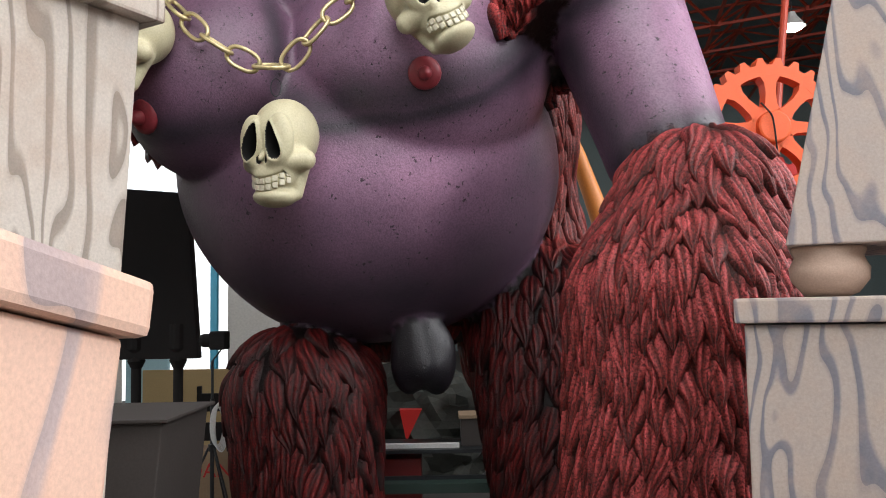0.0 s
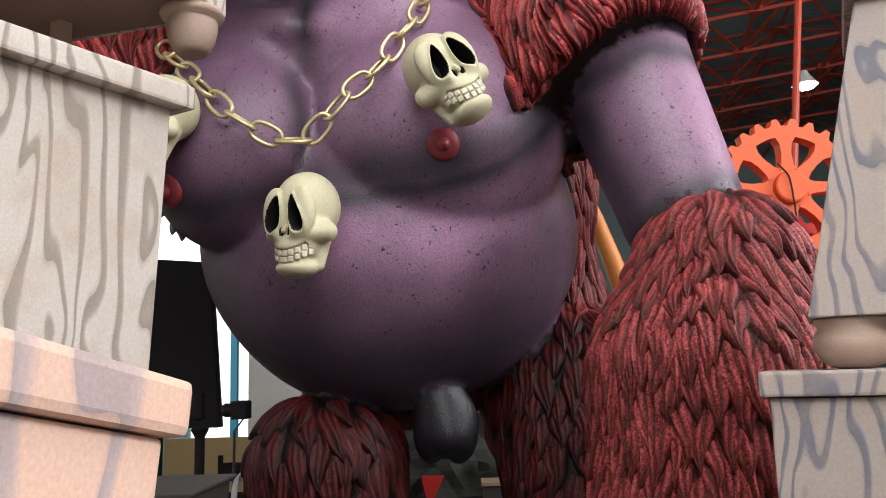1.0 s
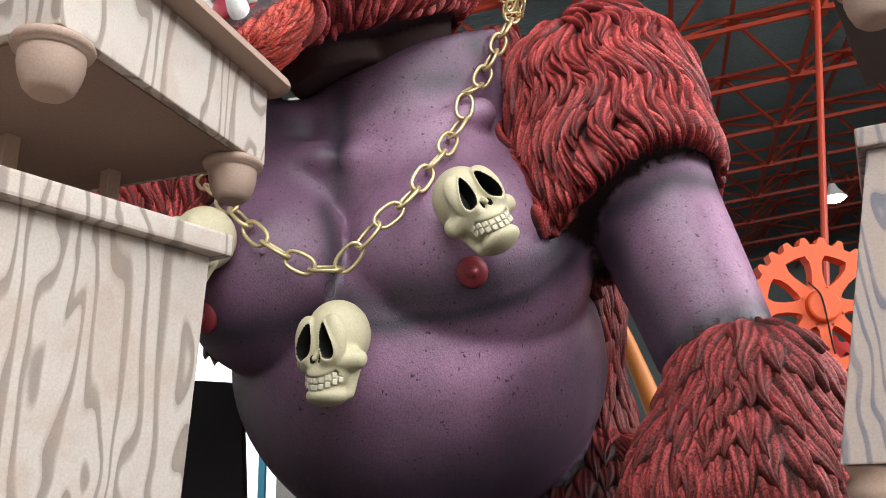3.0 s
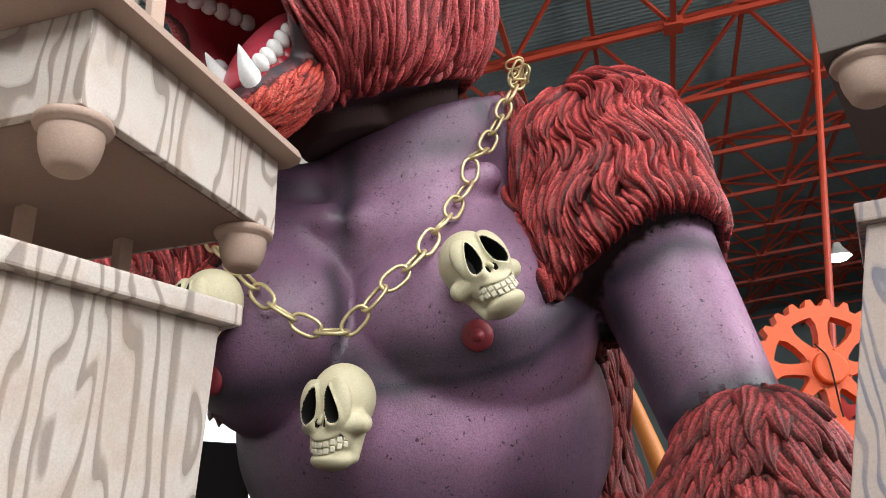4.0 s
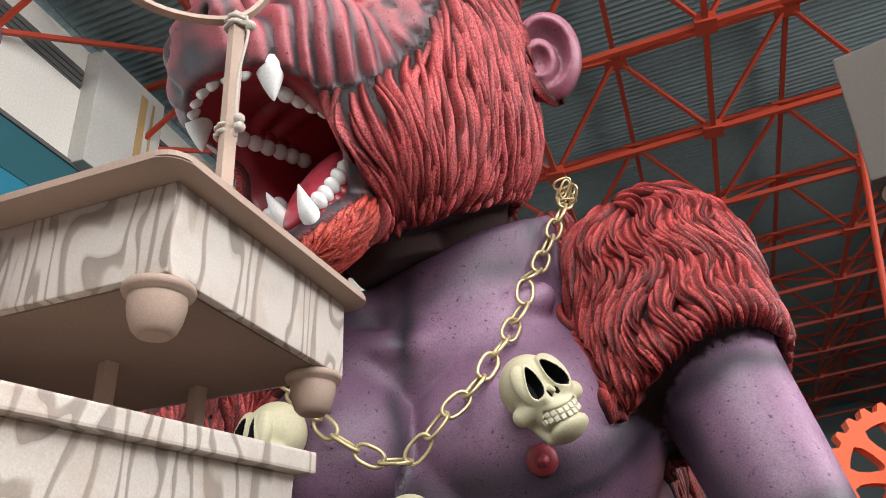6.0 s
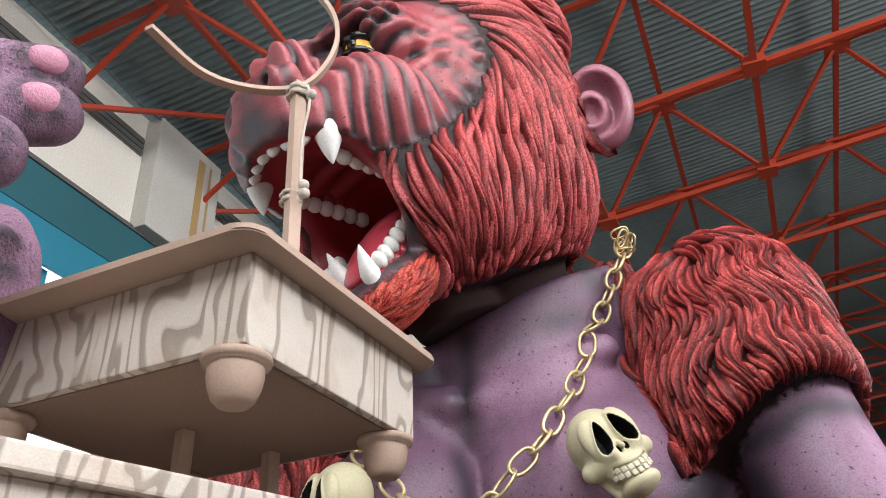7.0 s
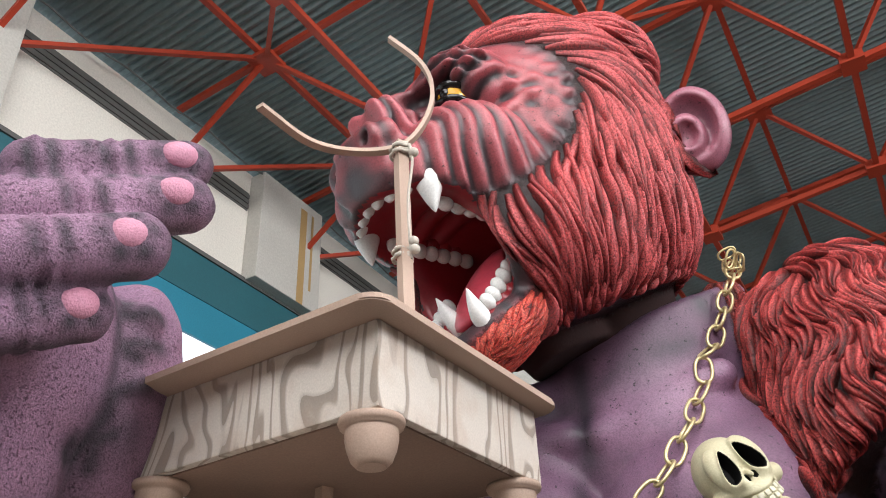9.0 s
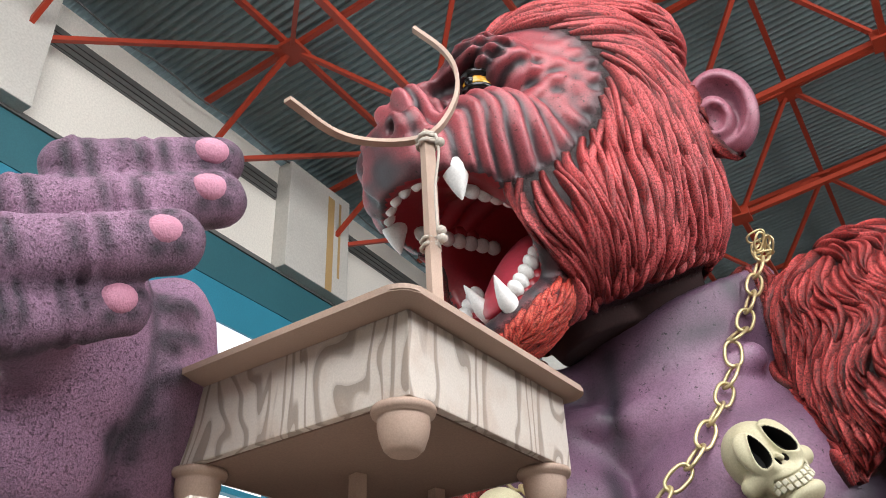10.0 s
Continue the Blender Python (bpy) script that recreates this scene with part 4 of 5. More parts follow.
# teeth along the jaws
def tooth_axes(root, tip):
    """Axes with z pointing back from the tip to the root."""
    z = (root - tip) / np.linalg.norm(root - tip)
    x = np.cross(F3, z)
    x /= np.linalg.norm(x)
    return np.stack([x, np.cross(z, x), z], 1)


def fang(root, tip, r):
    root, tip = np.array(root), np.array(tip)
    sphere_piece((root + tip) / 2, tooth_axes(root, tip), (r, r, np.linalg.norm(root - tip) / 2), 4, power=0.75, bend=-0.03)


for sgn in (1, -1):
    fang(hp(0.46 * sgn, 1.6, 6.14), hp(0.45 * sgn, 1.55, 5.63), 0.115)
    sphere_piece(hp(0.44 * sgn, 1.54, 6.1), AXES, (0.13, 0.15, 0.09), 2, 12, 8)
fang(hp(0.33, 0.94, 4.78), hp(0.35, 1.22, 5.11), 0.075)
fang(hp(-0.02, 0.84, 4.9), hp(-0.1, 1.17, 5.26), 0.075)
fang(hp(-0.34, 0.94, 4.78), hp(-0.36, 1.2, 5.11), 0.07)
for k in range(6):
    sd = -0.33 + 0.132 * k
    sphere_piece(hp(sd, 1.8 - 0.9 * sd * sd, 5.9), AXES, (0.07, 0.055, 0.115), 4, 10, 8)
    sphere_piece(hp(sd, 1.74 - 0.9 * sd * sd, 6.04), AXES, (0.11, 0.12, 0.08), 2, 10, 8)
for k in range(7):
    for sgn in (1, -1):
        t = k / 6
        sphere_piece(hp(sgn * 0.36, 1.36 - 0.75 * t, 5.84 + 0.1 * t), AXES, (0.06, 0.075, 0.075), 4, 10, 8)
        sphere_piece(hp(sgn * 0.39, 1.36 - 0.75 * t, 5.93 + 0.1 * t), AXES, (0.1, 0.11, 0.08), 2, 10, 8)
for k in range(6):
    for sgn in (1, -1):
        t = k / 5
        wave = 0.012 * math.sin(k * 5.0)
        sphere_piece(hp(sgn * (0.39 + 0.04 * t), 1.03 - 0.26 * t, 5.04 + 0.42 * t + wave), JAW, (0.055, 0.055, 0.075), 4, 10, 8)
        sphere_piece(hp(sgn * (0.38 + 0.04 * t), 0.95 - 0.26 * t, 4.95 + 0.42 * t), JAW, (0.06, 0.09, 0.07), 2, 10, 8)
sphere_piece(hp(0.1, 0.82, 5.36), AXES @ np.array(Matrix.Rotation(radians(-62), 3, 'X')), (0.25, 0.5, 0.11), 3)
for sgn in (1, -1):
    e = hp(0.5 * sgn, 1.33, 6.82)
    sphere_piece(e, AXES, (0.125, 0.13, 0.11), 6)
    sphere_piece(e + 0.09 * F3 + 0.02 * S3, AXES, (0.055, 0.05, 0.062), 7)
    sphere_piece(e + np.array((0, 0, 0.07)), AXES, (0.16, 0.16, 0.075), 7)
    sphere_piece(e + np.array((0, 0, -0.09)), AXES, (0.16, 0.16, 0.06), 7)
for c, nrm, r in (((-0.1, 5.6, 3.3), (0.05, -0.96, -0.25), 0.115), ((-2.06, 5.83, 3.1), (-0.5, -0.8, -0.3), 0.13)):
    c, nrm = np.array(c), np.array(nrm) / np.linalg.norm(nrm)
    for _ in range(6):
        c = c - body.at(c[None])[0] * body.normal(c[None])[0]
    u = np.cross(nrm, (0, 0, 1.0))
    u /= np.linalg.norm(u)
    ax = np.stack([u, np.cross(nrm, u), nrm], 1)
    sphere_piece(c, ax, (r, r, 0.045), 8)
    sphere_piece(c + nrm * 0.05, ax, (r * 0.42, r * 0.42, 0.07), 8)


def joined(name, parts, slots):
    """One mesh out of (points, quads, slot or slots, colours)."""
    vs, fs, ms, cs, base = [], [], [], [], 0
    for v, f, m, c in parts:
        vs.append(v)
        fs.append(f + base)
        ms.append(np.broadcast_to(m, len(f)))
        cs.append(c)
        base += len(v)
    me = bpy.data.meshes.new(name)
    v, f, c = np.concatenate(vs), np.concatenate(fs), np.concatenate(cs)
    me.vertices.add(len(v))
    me.vertices.foreach_set("co", v.astype(np.float32).ravel())
    me.loops.add(f.size)
    me.loops.foreach_set("vertex_index", f.astype(np.int32).ravel())
    me.polygons.add(len(f))
    me.polygons.foreach_set("loop_start", np.arange(0, f.size, 4, dtype=np.int32))
    me.polygons.foreach_set("material_index", np.concatenate(ms).astype(np.int32))
    me.polygons.foreach_set("use_smooth", np.ones(len(f), bool))
    for m in slots:
        me.materials.append(m)
    if c is not None:
        layer = me.attributes.new("paint", 'FLOAT_COLOR', 'POINT')
        layer.data.foreach_set("color", np.concatenate([c, np.ones((len(c), 1))], 1).astype(np.float32).ravel())
    me.update(calc_edges=True)
    return new(name, me)


statue = joined("gorilla_statue", pieces, SLOTS)
tagged(statue, "giant roaring gorilla statue with purple skin and carved red fur", "statue")


# ---- chain and skulls ----
def curve_points(ctrl, step):
    """Points at even steps along a smooth line through the control points."""
    c = [Vector(p) for p in ctrl]
    c = [c[0] * 2 - c[1]] + c + [c[-1] * 2 - c[-2]]
    fine = []
    for i in range(1, len(c) - 2):
        for k in range(20):
            t = k / 20
            fine.append(0.5 * (2 * c[i] + (c[i + 1] - c[i - 1]) * t + (2 * c[i - 1] - 5 * c[i] + 4 * c[i + 1] - c[i + 2]) * t * t + (3 * c[i] - c[i - 1] - 3 * c[i + 1] + c[i + 2]) * t ** 3))
    out, left = [fine[0]], step
    for a, b in zip(fine, fine[1:]):
        d = (b - a).length
        while d >= left:
            a = a + (b - a) * (left / d)
            out.append(a)
            d, left = (b - a).length, step
        left -= d
    return out


def tube(bm, pts, r, sides=8, closed=False):
    """A round tube along points."""
    n = len(pts)
    rings, ref = [], None
    for i, p in enumerate(pts):
        d = (pts[(i + 1) % n] - pts[i - 1]) if closed or 0 < i < n - 1 else (pts[1] - pts[0] if i == 0 else pts[-1] - pts[-2])
        d.normalize()
        if ref is None:
            ref = d.orthogonal()
        ref = (ref - d * ref.dot(d)).normalized()
        s = d.cross(ref)
        rr = r(i / max(1, n - 1)) if callable(r) else r
        rings.append([bm.verts.new(p + rr * (math.cos(a) * ref + math.sin(a) * s)) for a in [2 * math.pi * k / sides for k in range(sides)]])
    for a, b in zip(rings, rings[1:] + ([rings[0]] if closed else [])):
        shift = 0
        if closed and b is rings[0]:
            shift = min(range(sides), key=lambda k: (a[0].co - b[k].co).length)
        for k in range(sides):
            bm.faces.new((a[k], a[(k + 1) % sides], b[(k + 1 + shift) % sides], b[(k + shift) % sides]))
    if not closed:
        bm.faces.new(rings[0][::-1])
        bm.faces.new(rings[-1])


def link_mesh(length, width, r):
    bm = bmesh.new()
    pts = []
    for k in range(28):
        a = 2 * math.pi * k / 28
        x = math.copysign(abs(math.cos(a)) ** 0.75, math.cos(a)) * (length / 2 - r)
        y = math.copysign(abs(math.sin(a)) ** 0.85, math.sin(a)) * (width / 2 - r)
        pts.append(Vector((x, y, 0)))
    tube(bm, pts, r, 8, True)
    me = bpy.data.meshes.new("link")
    bm.to_mesh(me)
    bm.free()
    me.polygons.foreach_set("use_smooth", [True] * len(me.polygons))
    me.materials.append(M_GOLD)
    return me


CHAIN = [(0.35, 6.35, 5.87), (0.27, 6.25, 5.66), (0.08, 6.1, 5.21), (-0.08, 5.95, 4.78), (-0.23, 5.8, 4.38), (-0.3, 5.72, 4.19), (-0.55, 5.48, 3.81), (-0.76, 5.42, 3.61), (-0.95, 5.42, 3.38),
         (-1.09, 5.44, 3.28), (-1.32, 5.44, 3.38), (-1.51, 5.44, 3.49), (-1.67, 5.48, 3.64), (-1.81, 5.55, 3.8), (-2.05, 5.72, 4.05), (-2.3, 6.0, 4.35)]
necklace = thing("chain_necklace", "pale gold painted chain hanging round the statue's neck", "chain")
LINK = link_mesh(0.265, 0.16, 0.015)
steps = curve_points(CHAIN, 0.208)
for p in steps:
    q = np.array(p)[None]
    q = q + max(0.0, 0.07 - body.at(q)[0]) * body.normal(q)
    p[:] = q[0]
for i, (a, b) in enumerate(zip(steps, steps[1:])):
    d = (b - a).normalized()
    up = Vector((0.15, -1, 0.1))
    up = (up - d * up.dot(d)).normalized()
    m = Matrix((d, up.cross(d), up)).transposed().to_4x4()
    ob = new("link", LINK)
    ob.parent = necklace
    ob.matrix_world = Matrix.Translation((a + b) / 2) @ m @ Matrix.Rotation(radians((-12, 58)[i % 2] + 9 * math.sin(i * 2.3)), 4, 'X')
for k in range(6):
    ob = new("link", LINK)
    ob.parent = necklace
    ob.matrix_world = Matrix.Translation((0.33 + 0.06 * math.sin(k * 2), 6.28 + 0.04 * math.cos(k * 3), 5.78 + 0.03 * k)) @ Euler((k * 1.1, k * 0.7, k * 1.9)).to_matrix().to_4x4() @ Matrix.Scale(0.7, 4)


def socket(p, g):
    """Slanting pear-shaped eye socket: below nought inside."""
    z = p[..., 2] - 0.085
    x = p[..., 0] - g * (0.118 - 0.2 * z)
    return np.sqrt((x / (0.068 - 0.17 * z)) ** 2 + (z / 0.16) ** 2) - 1


def skull_field():
    T = Field((-0.48, -0.5, -0.56), (0.48, 0.45, 0.56), 0.01)
    P = T.p
    T.add(ball(P, (0, 0.05, 0.17), (0.29, 0.33, 0.33)), 0.05, 0)
    T.add(ball(P, (0, -0.06, -0.08), (0.27, 0.22, 0.2)), 0.08, 0)
    for g in (1, -1):
        T.add(limb(P, (0.1 * g, -0.26, -0.1), (0.29 * g, -0.06, -0.08), 0.06, 0.095), 0.06, 0)
        T.add(ball(P, (0.14 * g, -0.225, 0.095), (0.14, 0.095, 0.24)), 0.015, 0)
    T.add(ball(P, (0, -0.12, -0.22), (0.21, 0.2, 0.14)), 0.05, 0)
    for g in (1, -1):
        T.add(limb(P, (0.2 * g, 0.05, -0.1), (0.17 * g, -0.02, -0.38), 0.06, 0.05), 0.05, 0)
    jaw = ball(P, (0, -0.12, -0.4), (0.195, 0.2, 0.1))
    T.add(jaw, 0.04, 0)
    band = np.maximum(np.abs(P[..., 2] + 0.3 - 2.0 * P[..., 0] ** 2) - 0.062, ball(P, (0, -0.2, -0.28), (0.2, 0.2, 0.2)))
    shell = -ball(P, (0, -0.1, -0.28), (0.205, 0.2, 0.16))
    T.cut(np.maximum(band, shell), 0.015, 2)
    for g in (1, -1):
        d = socket(P, g)
        T.d = T.d - 0.02 * np.exp(-((d * 0.09 - 0.012) / 0.016) ** 2) * (P[..., 1] < -0.05)
        T.cut(np.maximum(d * 0.07, P[..., 1] + 0.1), 0.012, 1)
        T.cut(ball(P, (0.036 * g, -0.36, -0.075), (0.024, 0.12, 0.05)), 0.01, 1)
    T.add(limb(P, (0, -0.28, -0.02), (0, -0.315, -0.07), 0.018, 0.024), 0.02, 0)
    return T


SK = skull_field()
sv, sf = SK.mesh()
sw = SK.who(sv)
sc = sv[sf].mean(1)
skull_slots = np.where((np.minimum(socket(sc, 1), socket(sc, -1)) < 0.06) & (sc[:, 1] < -0.02) & (sc[:, 2] < 0.25) | ((sw == 1)[sf].all(1) & (sc[:, 2] < -0.02)), 1, 0)


def skull(m, label):
    ob = tagged(new("skull_pendant"), label, "skull", "skulls on the chain")
    ob.matrix_world = m
    sk = new("cranium", SKULL_MESH)
    sk.parent = ob
    for row, z in ((0, -0.258), (1, -0.318)):
        for k in range(9):
            a = radians(-68 + 17 * k)
            t = new("tooth", TOOTH_MESH)
            t.parent = ob
            t.matrix_basis = Matrix.Translation((0.2 * math.sin(a), -0.1 - 0.195 * math.cos(a), z - 0.015 + 2.0 * (0.2 * math.sin(a)) ** 2)) @ Matrix.Rotation(a, 4, 'Z')
    return ob


tmp = joined("cranium", [(sv, sf, skull_slots, np.zeros((len(sv), 3)))], [M_BONE, M_SOCKET])
SKULL_MESH = tmp.data
bpy.data.objects.remove(tmp)
bm = bmesh.new()
box(bm, -0.023, 0.023, -0.018, 0.018, -0.025, 0.025, 0.009)
TOOTH_MESH = bpy.data.meshes.new("tooth")
bm.to_mesh(TOOTH_MESH)
bm.free()
TOOTH_MESH.materials.append(M_BONE_TOOTH)
skull(pose(-1.03, 5.4, 2.72, 4, 2, -27) @ Matrix.Scale(0.72, 4), "cream skull pendant hanging upright below the chain")
skull(pose(-0.06, 5.2, 3.61, -12, -28, 20) @ Matrix.Scale(0.72, 4), "cream skull pendant tilted sideways against the chest")
skull(pose(-2.03, 5.42, 3.46, -4, 10, -38) @ Matrix.Scale(0.7, 4), "cream skull pendant facing away beside the wooden tower")
bm = bmesh.new()
tube(bm, [Vector((-1.08 + 0.035 * math.cos(a), 5.43, 3.17 + 0.06 * math.sin(a))) for a in [2 * math.pi * k / 20 for k in range(20)]], 0.004, 6, True)
part("wire_ring", bm, M_STEEL, necklace, "thin wire ring")


# ---- wooden towers ----
def bun_foot(parent, x, y, top, s=1.0, material=M_RAW):
    bm = bmesh.new()
    prof = [(0.05, -0.225), (0.055, -0.225), (0.075, -0.2), (0.09, -0.15), (0.098, -0.1), (0.098, -0.06), (0.095, -0.045), (0.118, -0.04), (0.124, -0.02), (0.118, 0.0)]
    lathe(bm, [(r * s, z * s * 0.78) for r, z in prof], 28, Matrix.Translation((x, y, top)))
    return part("bun_foot", bm, material, parent, "turned beige bun foot", True)


def rounded_board(bm, x0, x1, y0, y1, z0, z1, r, seg=6):
    """A board with rounded corners."""
    pts = []
    for cx, cy, a0 in ((x1 - r, y1 - r, 0), (x0 + r, y1 - r, 90), (x0 + r, y0 + r, 180), (x1 - r, y0 + r, 270)):
        for k in range(seg + 1):
            a = radians(a0 + 90 * k / seg)
            pts.append((cx + r * math.cos(a), cy + r * math.sin(a)))
    lo = [bm.verts.new((*p, z0)) for p in pts]
    hi = [bm.verts.new((*p, z1)) for p in pts]
    bm.faces.new(lo[::-1])
    bm.faces.new(hi)
    n = len(pts)
    es = []
    for k in range(n):
        bm.faces.new((lo[k], lo[(k + 1) % n], hi[(k + 1) % n], hi[k]))
    bmesh.ops.bevel(bm, geom=[e for e in bm.edges if abs(e.verts[0].co.z - e.verts[1].co.z) < 1e-5], offset=0.006, segments=2, affect='EDGES')


TRAY = Matrix.Translation((-1.22, 1.955, 0)) @ Matrix.Rotation(radians(-14.5), 4, 'Z')
tower = thing("wooden_tower", "painted wood-grain stand with a square tray on bun feet", "tower", TRAY)
bm = bmesh.new()
box(bm, -1.32, 0, 0, 1.2, 3.155, 3.5, 0.006)
part("tray", bm, M_WOOD, tower, "cream board sides painted with grey wood grain")
# Plate below the tray in darker board, with the underside's shade in its colour
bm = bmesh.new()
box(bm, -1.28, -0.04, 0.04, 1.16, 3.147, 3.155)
part("tray_underside", bm, M_UNDER, tower, "plain brown underside, darkened as shade")
bm = bmesh.new()
rounded_board(bm, -1.4, 0.11, -0.15, 1.27, 3.5, 3.53, 0.09)
part("tray_top", bm, M_RAW, tower, "beige board with rounded corners")
for x, y in ((-0.09, 0.08), (-1.22, 0.08), (-0.09, 1.1), (-1.22, 1.1)):
    bun_foot(tower, x, y, 3.147)
PIL = Matrix.Translation((-0.93, 2.79, 0)) @ Matrix.Rotation(radians(-30.7), 4, 'Z')
LOC = TRAY.inverted() @ PIL
bm = bmesh.new()
box(bm, -1.62, -0.06, -1.5, -0.06, -0.5, 2.66, 0.008)
for v in bm.verts:
    if v.co.z < 1:
        v.co.x += -0.16 if v.co.x > -0.8 else 0.16
        v.co.y += -0.1 if v.co.y > -0.8 else 0.1
bmesh.ops.transform(bm, matrix=LOC, verts=bm.verts)
part("pillar", bm, M_WOOD, tower, "tapered pillar painted with grey wood grain")
bm = bmesh.new()
box(bm, -1.68, 0.0, -1.56, 0.0, 2.66, 2.745, 0.012)
bmesh.ops.transform(bm, matrix=LOC, verts=bm.verts)
part("pillar_cap", bm, M_WOOD, tower)
for x, y in ((-0.7, -0.52), (-0.71, -0.07), (-1.26, -0.62), (-1.27, -0.12)):
    bm = bmesh.new()
    box(bm, x - 0.03, x + 0.03, y - 0.03, y + 0.03, 2.745, 3.149, 0.004)
    bmesh.ops.transform(bm, matrix=LOC, verts=bm.verts)
    part("leg", bm, M_RAW, tower, "slim square beige post")

# mast with a bowed lath tied to its top
mast = thing("mast", "beige square mast with a bowed lath tied on top", "mast")
bm = bmesh.new()
bar(bm, (-1.49, 2.97, 3.53), (-1.53, 3.0, 5.26), 0.068, 0.058)
part("post", bm, M_RAW, mast)
BOW = [(-2.1, 2.35, 5.2), (-1.99, 2.72, 5.2), (-1.79, 2.93, 5.22), (-1.53, 3.02, 5.25), (-1.4, 3.1, 5.48), (-1.365, 3.15, 5.76), (-1.42, 3.1, 5.97), (-1.62, 3.0, 6.2)]
bm = bmesh.new()
pts = curve_points(BOW, 0.05)
prev = None
for i, p in enumerate(pts):
    d = (pts[min(i + 1, len(pts) - 1)] - pts[max(i - 1, 0)]).normalized()
    s = d.cross(Vector((0.3, -0.95, 0))).normalized()
    u = s.cross(d)
    ring = [bm.verts.new(p + a * 0.013 * s + b * 0.026 * u) for a, b in ((-1, -1), (1, -1), (1, 1), (-1, 1))]
    if prev:
        for k in range(4):
            bm.faces.new((prev[k], prev[(k + 1) % 4], ring[(k + 1) % 4], ring[k]))
    else:
        bm.faces.new(ring[::-1])
    prev = ring
bm.faces.new(prev)
part("bowed_lath", bm, M_RAW, mast)
for z, turns, r in ((5.14, 4, 0.058), (4.42, 3, 0.05)):
    bm = bmesh.new()
    pts = []
    for k in range(turns * 16):
        a = 2 * math.pi * k / 16
        c = 0.8 if (k % 8) in (2, 6) else 1.0
        pts.append(Vector((-1.53 + r * c * 1.05 * math.cos(a), 3.0 + r * c * math.sin(a), z + 0.022 * k / 16 + 0.012 * math.sin(a * 0.5))))
    tube(bm, pts, 0.011, 6)
    part("rope_lashing", bm, M_ROPE, mast, "pale rope lashing", True)
bm = bmesh.new()
tube(bm, curve_points([(-1.46, 2.96, 5.2), (-1.44, 2.95, 5.05), (-1.47, 2.95, 4.8), (-1.46, 2.94, 4.5), (-1.45, 2.94, 4.38)], 0.03), 0.009, 6)
part("rope_end", bm, M_ROPE, mast, "", True)
for c in ((-1.43, 2.95, 5.12), (-1.44, 2.94, 4.5), (-1.43, 2.93, 4.44)):
    bm = bmesh.new()
    bmesh.ops.create_icosphere(bm, subdivisions=2, radius=0.03, matrix=Matrix.Translation(c))
    part("rope_knot", bm, M_ROPE, mast, "", True)

# near block, leaning a little
near = thing("wooden_block", "leaning peach wood-grain block with a rounded cap", "block",
             Matrix.Translation((-0.415, 1.22, 1.705)) @ Matrix.Rotation(radians(-14), 4, 'Z') @ Matrix.Rotation(radians(-10), 4, 'X'))
bm = bmesh.new()
box(bm, -0.6, 0, -0.62, 0, -0.085, 0.0, 0.016)
part("cap", bm, M_WOOD_PINK, near)
bm = bmesh.new()
box(bm, -0.57, -0.025, -0.6, -0.03, -2.12, -0.087, 0.01)
part("body", bm, M_WOOD_PINK, near)

# cabinet tower on the other side
cab = thing("wooden_cabinet", "wood-grain painted cabinet with a lipped top", "cabinet", Matrix.Translation((0.93, 2.68, 0)) @ Matrix.Rotation(radians(-21), 4, 'Z'))
bm = bmesh.new()
box(bm, 0.03, 1.35, 0.03, 1.0, -0.45, 1.6, 0.006)
part("body", bm, M_WOOD_BLUE, cab)
bm = bmesh.new()
box(bm, 0.0, 1.4, 0.0, 1.03, 1.605, 1.685, 0.01)
part("cap", bm, M_WOOD_BLUE, cab)
upper = thing("wooden_column", "greyish wood-grain column standing on bun feet", "column", Matrix.Translation((1.125, 2.8, 0)) @ Matrix.Rotation(radians(-24), 4, 'Z'))
bm = bmesh.new()
box(bm, 0.03, 0.95, 0.0, 0.8, 1.86, 2.98, 0.006)
for v in bm.verts:
    if v.co.z > 2.4:
        v.co.x += 0.24 if v.co.x < 0.5 else -0.05
        v.co.y += 0.12 if v.co.y < 0.4 else -0.1
part("body", bm, M_WOOD_BLUE, upper)
bm = bmesh.new()
box(bm, 0.24, 0.95, 0.08, 0.75, 2.982, 3.06, 0.01)
part("cap", bm, M_WOOD_BLUE, upper)
for x, y in ((0.16, 0.14), (0.8, 0.14), (0.16, 0.66), (0.8, 0.66)):
    bm = bmesh.new()
    lathe(bm, [(0.05, 0.0), (0.09, 0.015), (0.125, 0.06), (0.13, 0.1), (0.11, 0.14), (0.12, 0.16), (0.12, 0.172)], 24, Matrix.Translation((x, y, 1.686)))
    part("bun_foot", bm, M_RAW, upper, "squat beige bun foot", True)
for x in (0.45, 0.55):
    bm = bmesh.new()
    box(bm, x, x + 0.045, 0.35, 0.395, 1.686, 1.862)
    part("leg", bm, M_RAW, upper)
tray2 = thing("upper_tray", "shaded grey-brown board tray on bun feet over the column", "tray", Matrix.Translation((1.28, 2.6, 0)) @ Matrix.Rotation(radians(-30), 4, 'Z'))
bm = bmesh.new()
box(bm, 0.0, 1.2, 0.0, 1.1, 3.6, 4.2, 0.008)
part("body", bm, M_SHADE, tray2)
bun_foot(tray2, 0.14, 0.14, 3.6, 1.05)
bun_foot(tray2, 1.05, 0.14, 3.6, 1.05)
for x, y in ((0.5, 0.5), (0.75, 0.75)):
    bm = bmesh.new()
    box(bm, x, x + 0.05, y, y + 0.05, 3.06, 3.602)
    part("leg", bm, M_RAW, tray2)


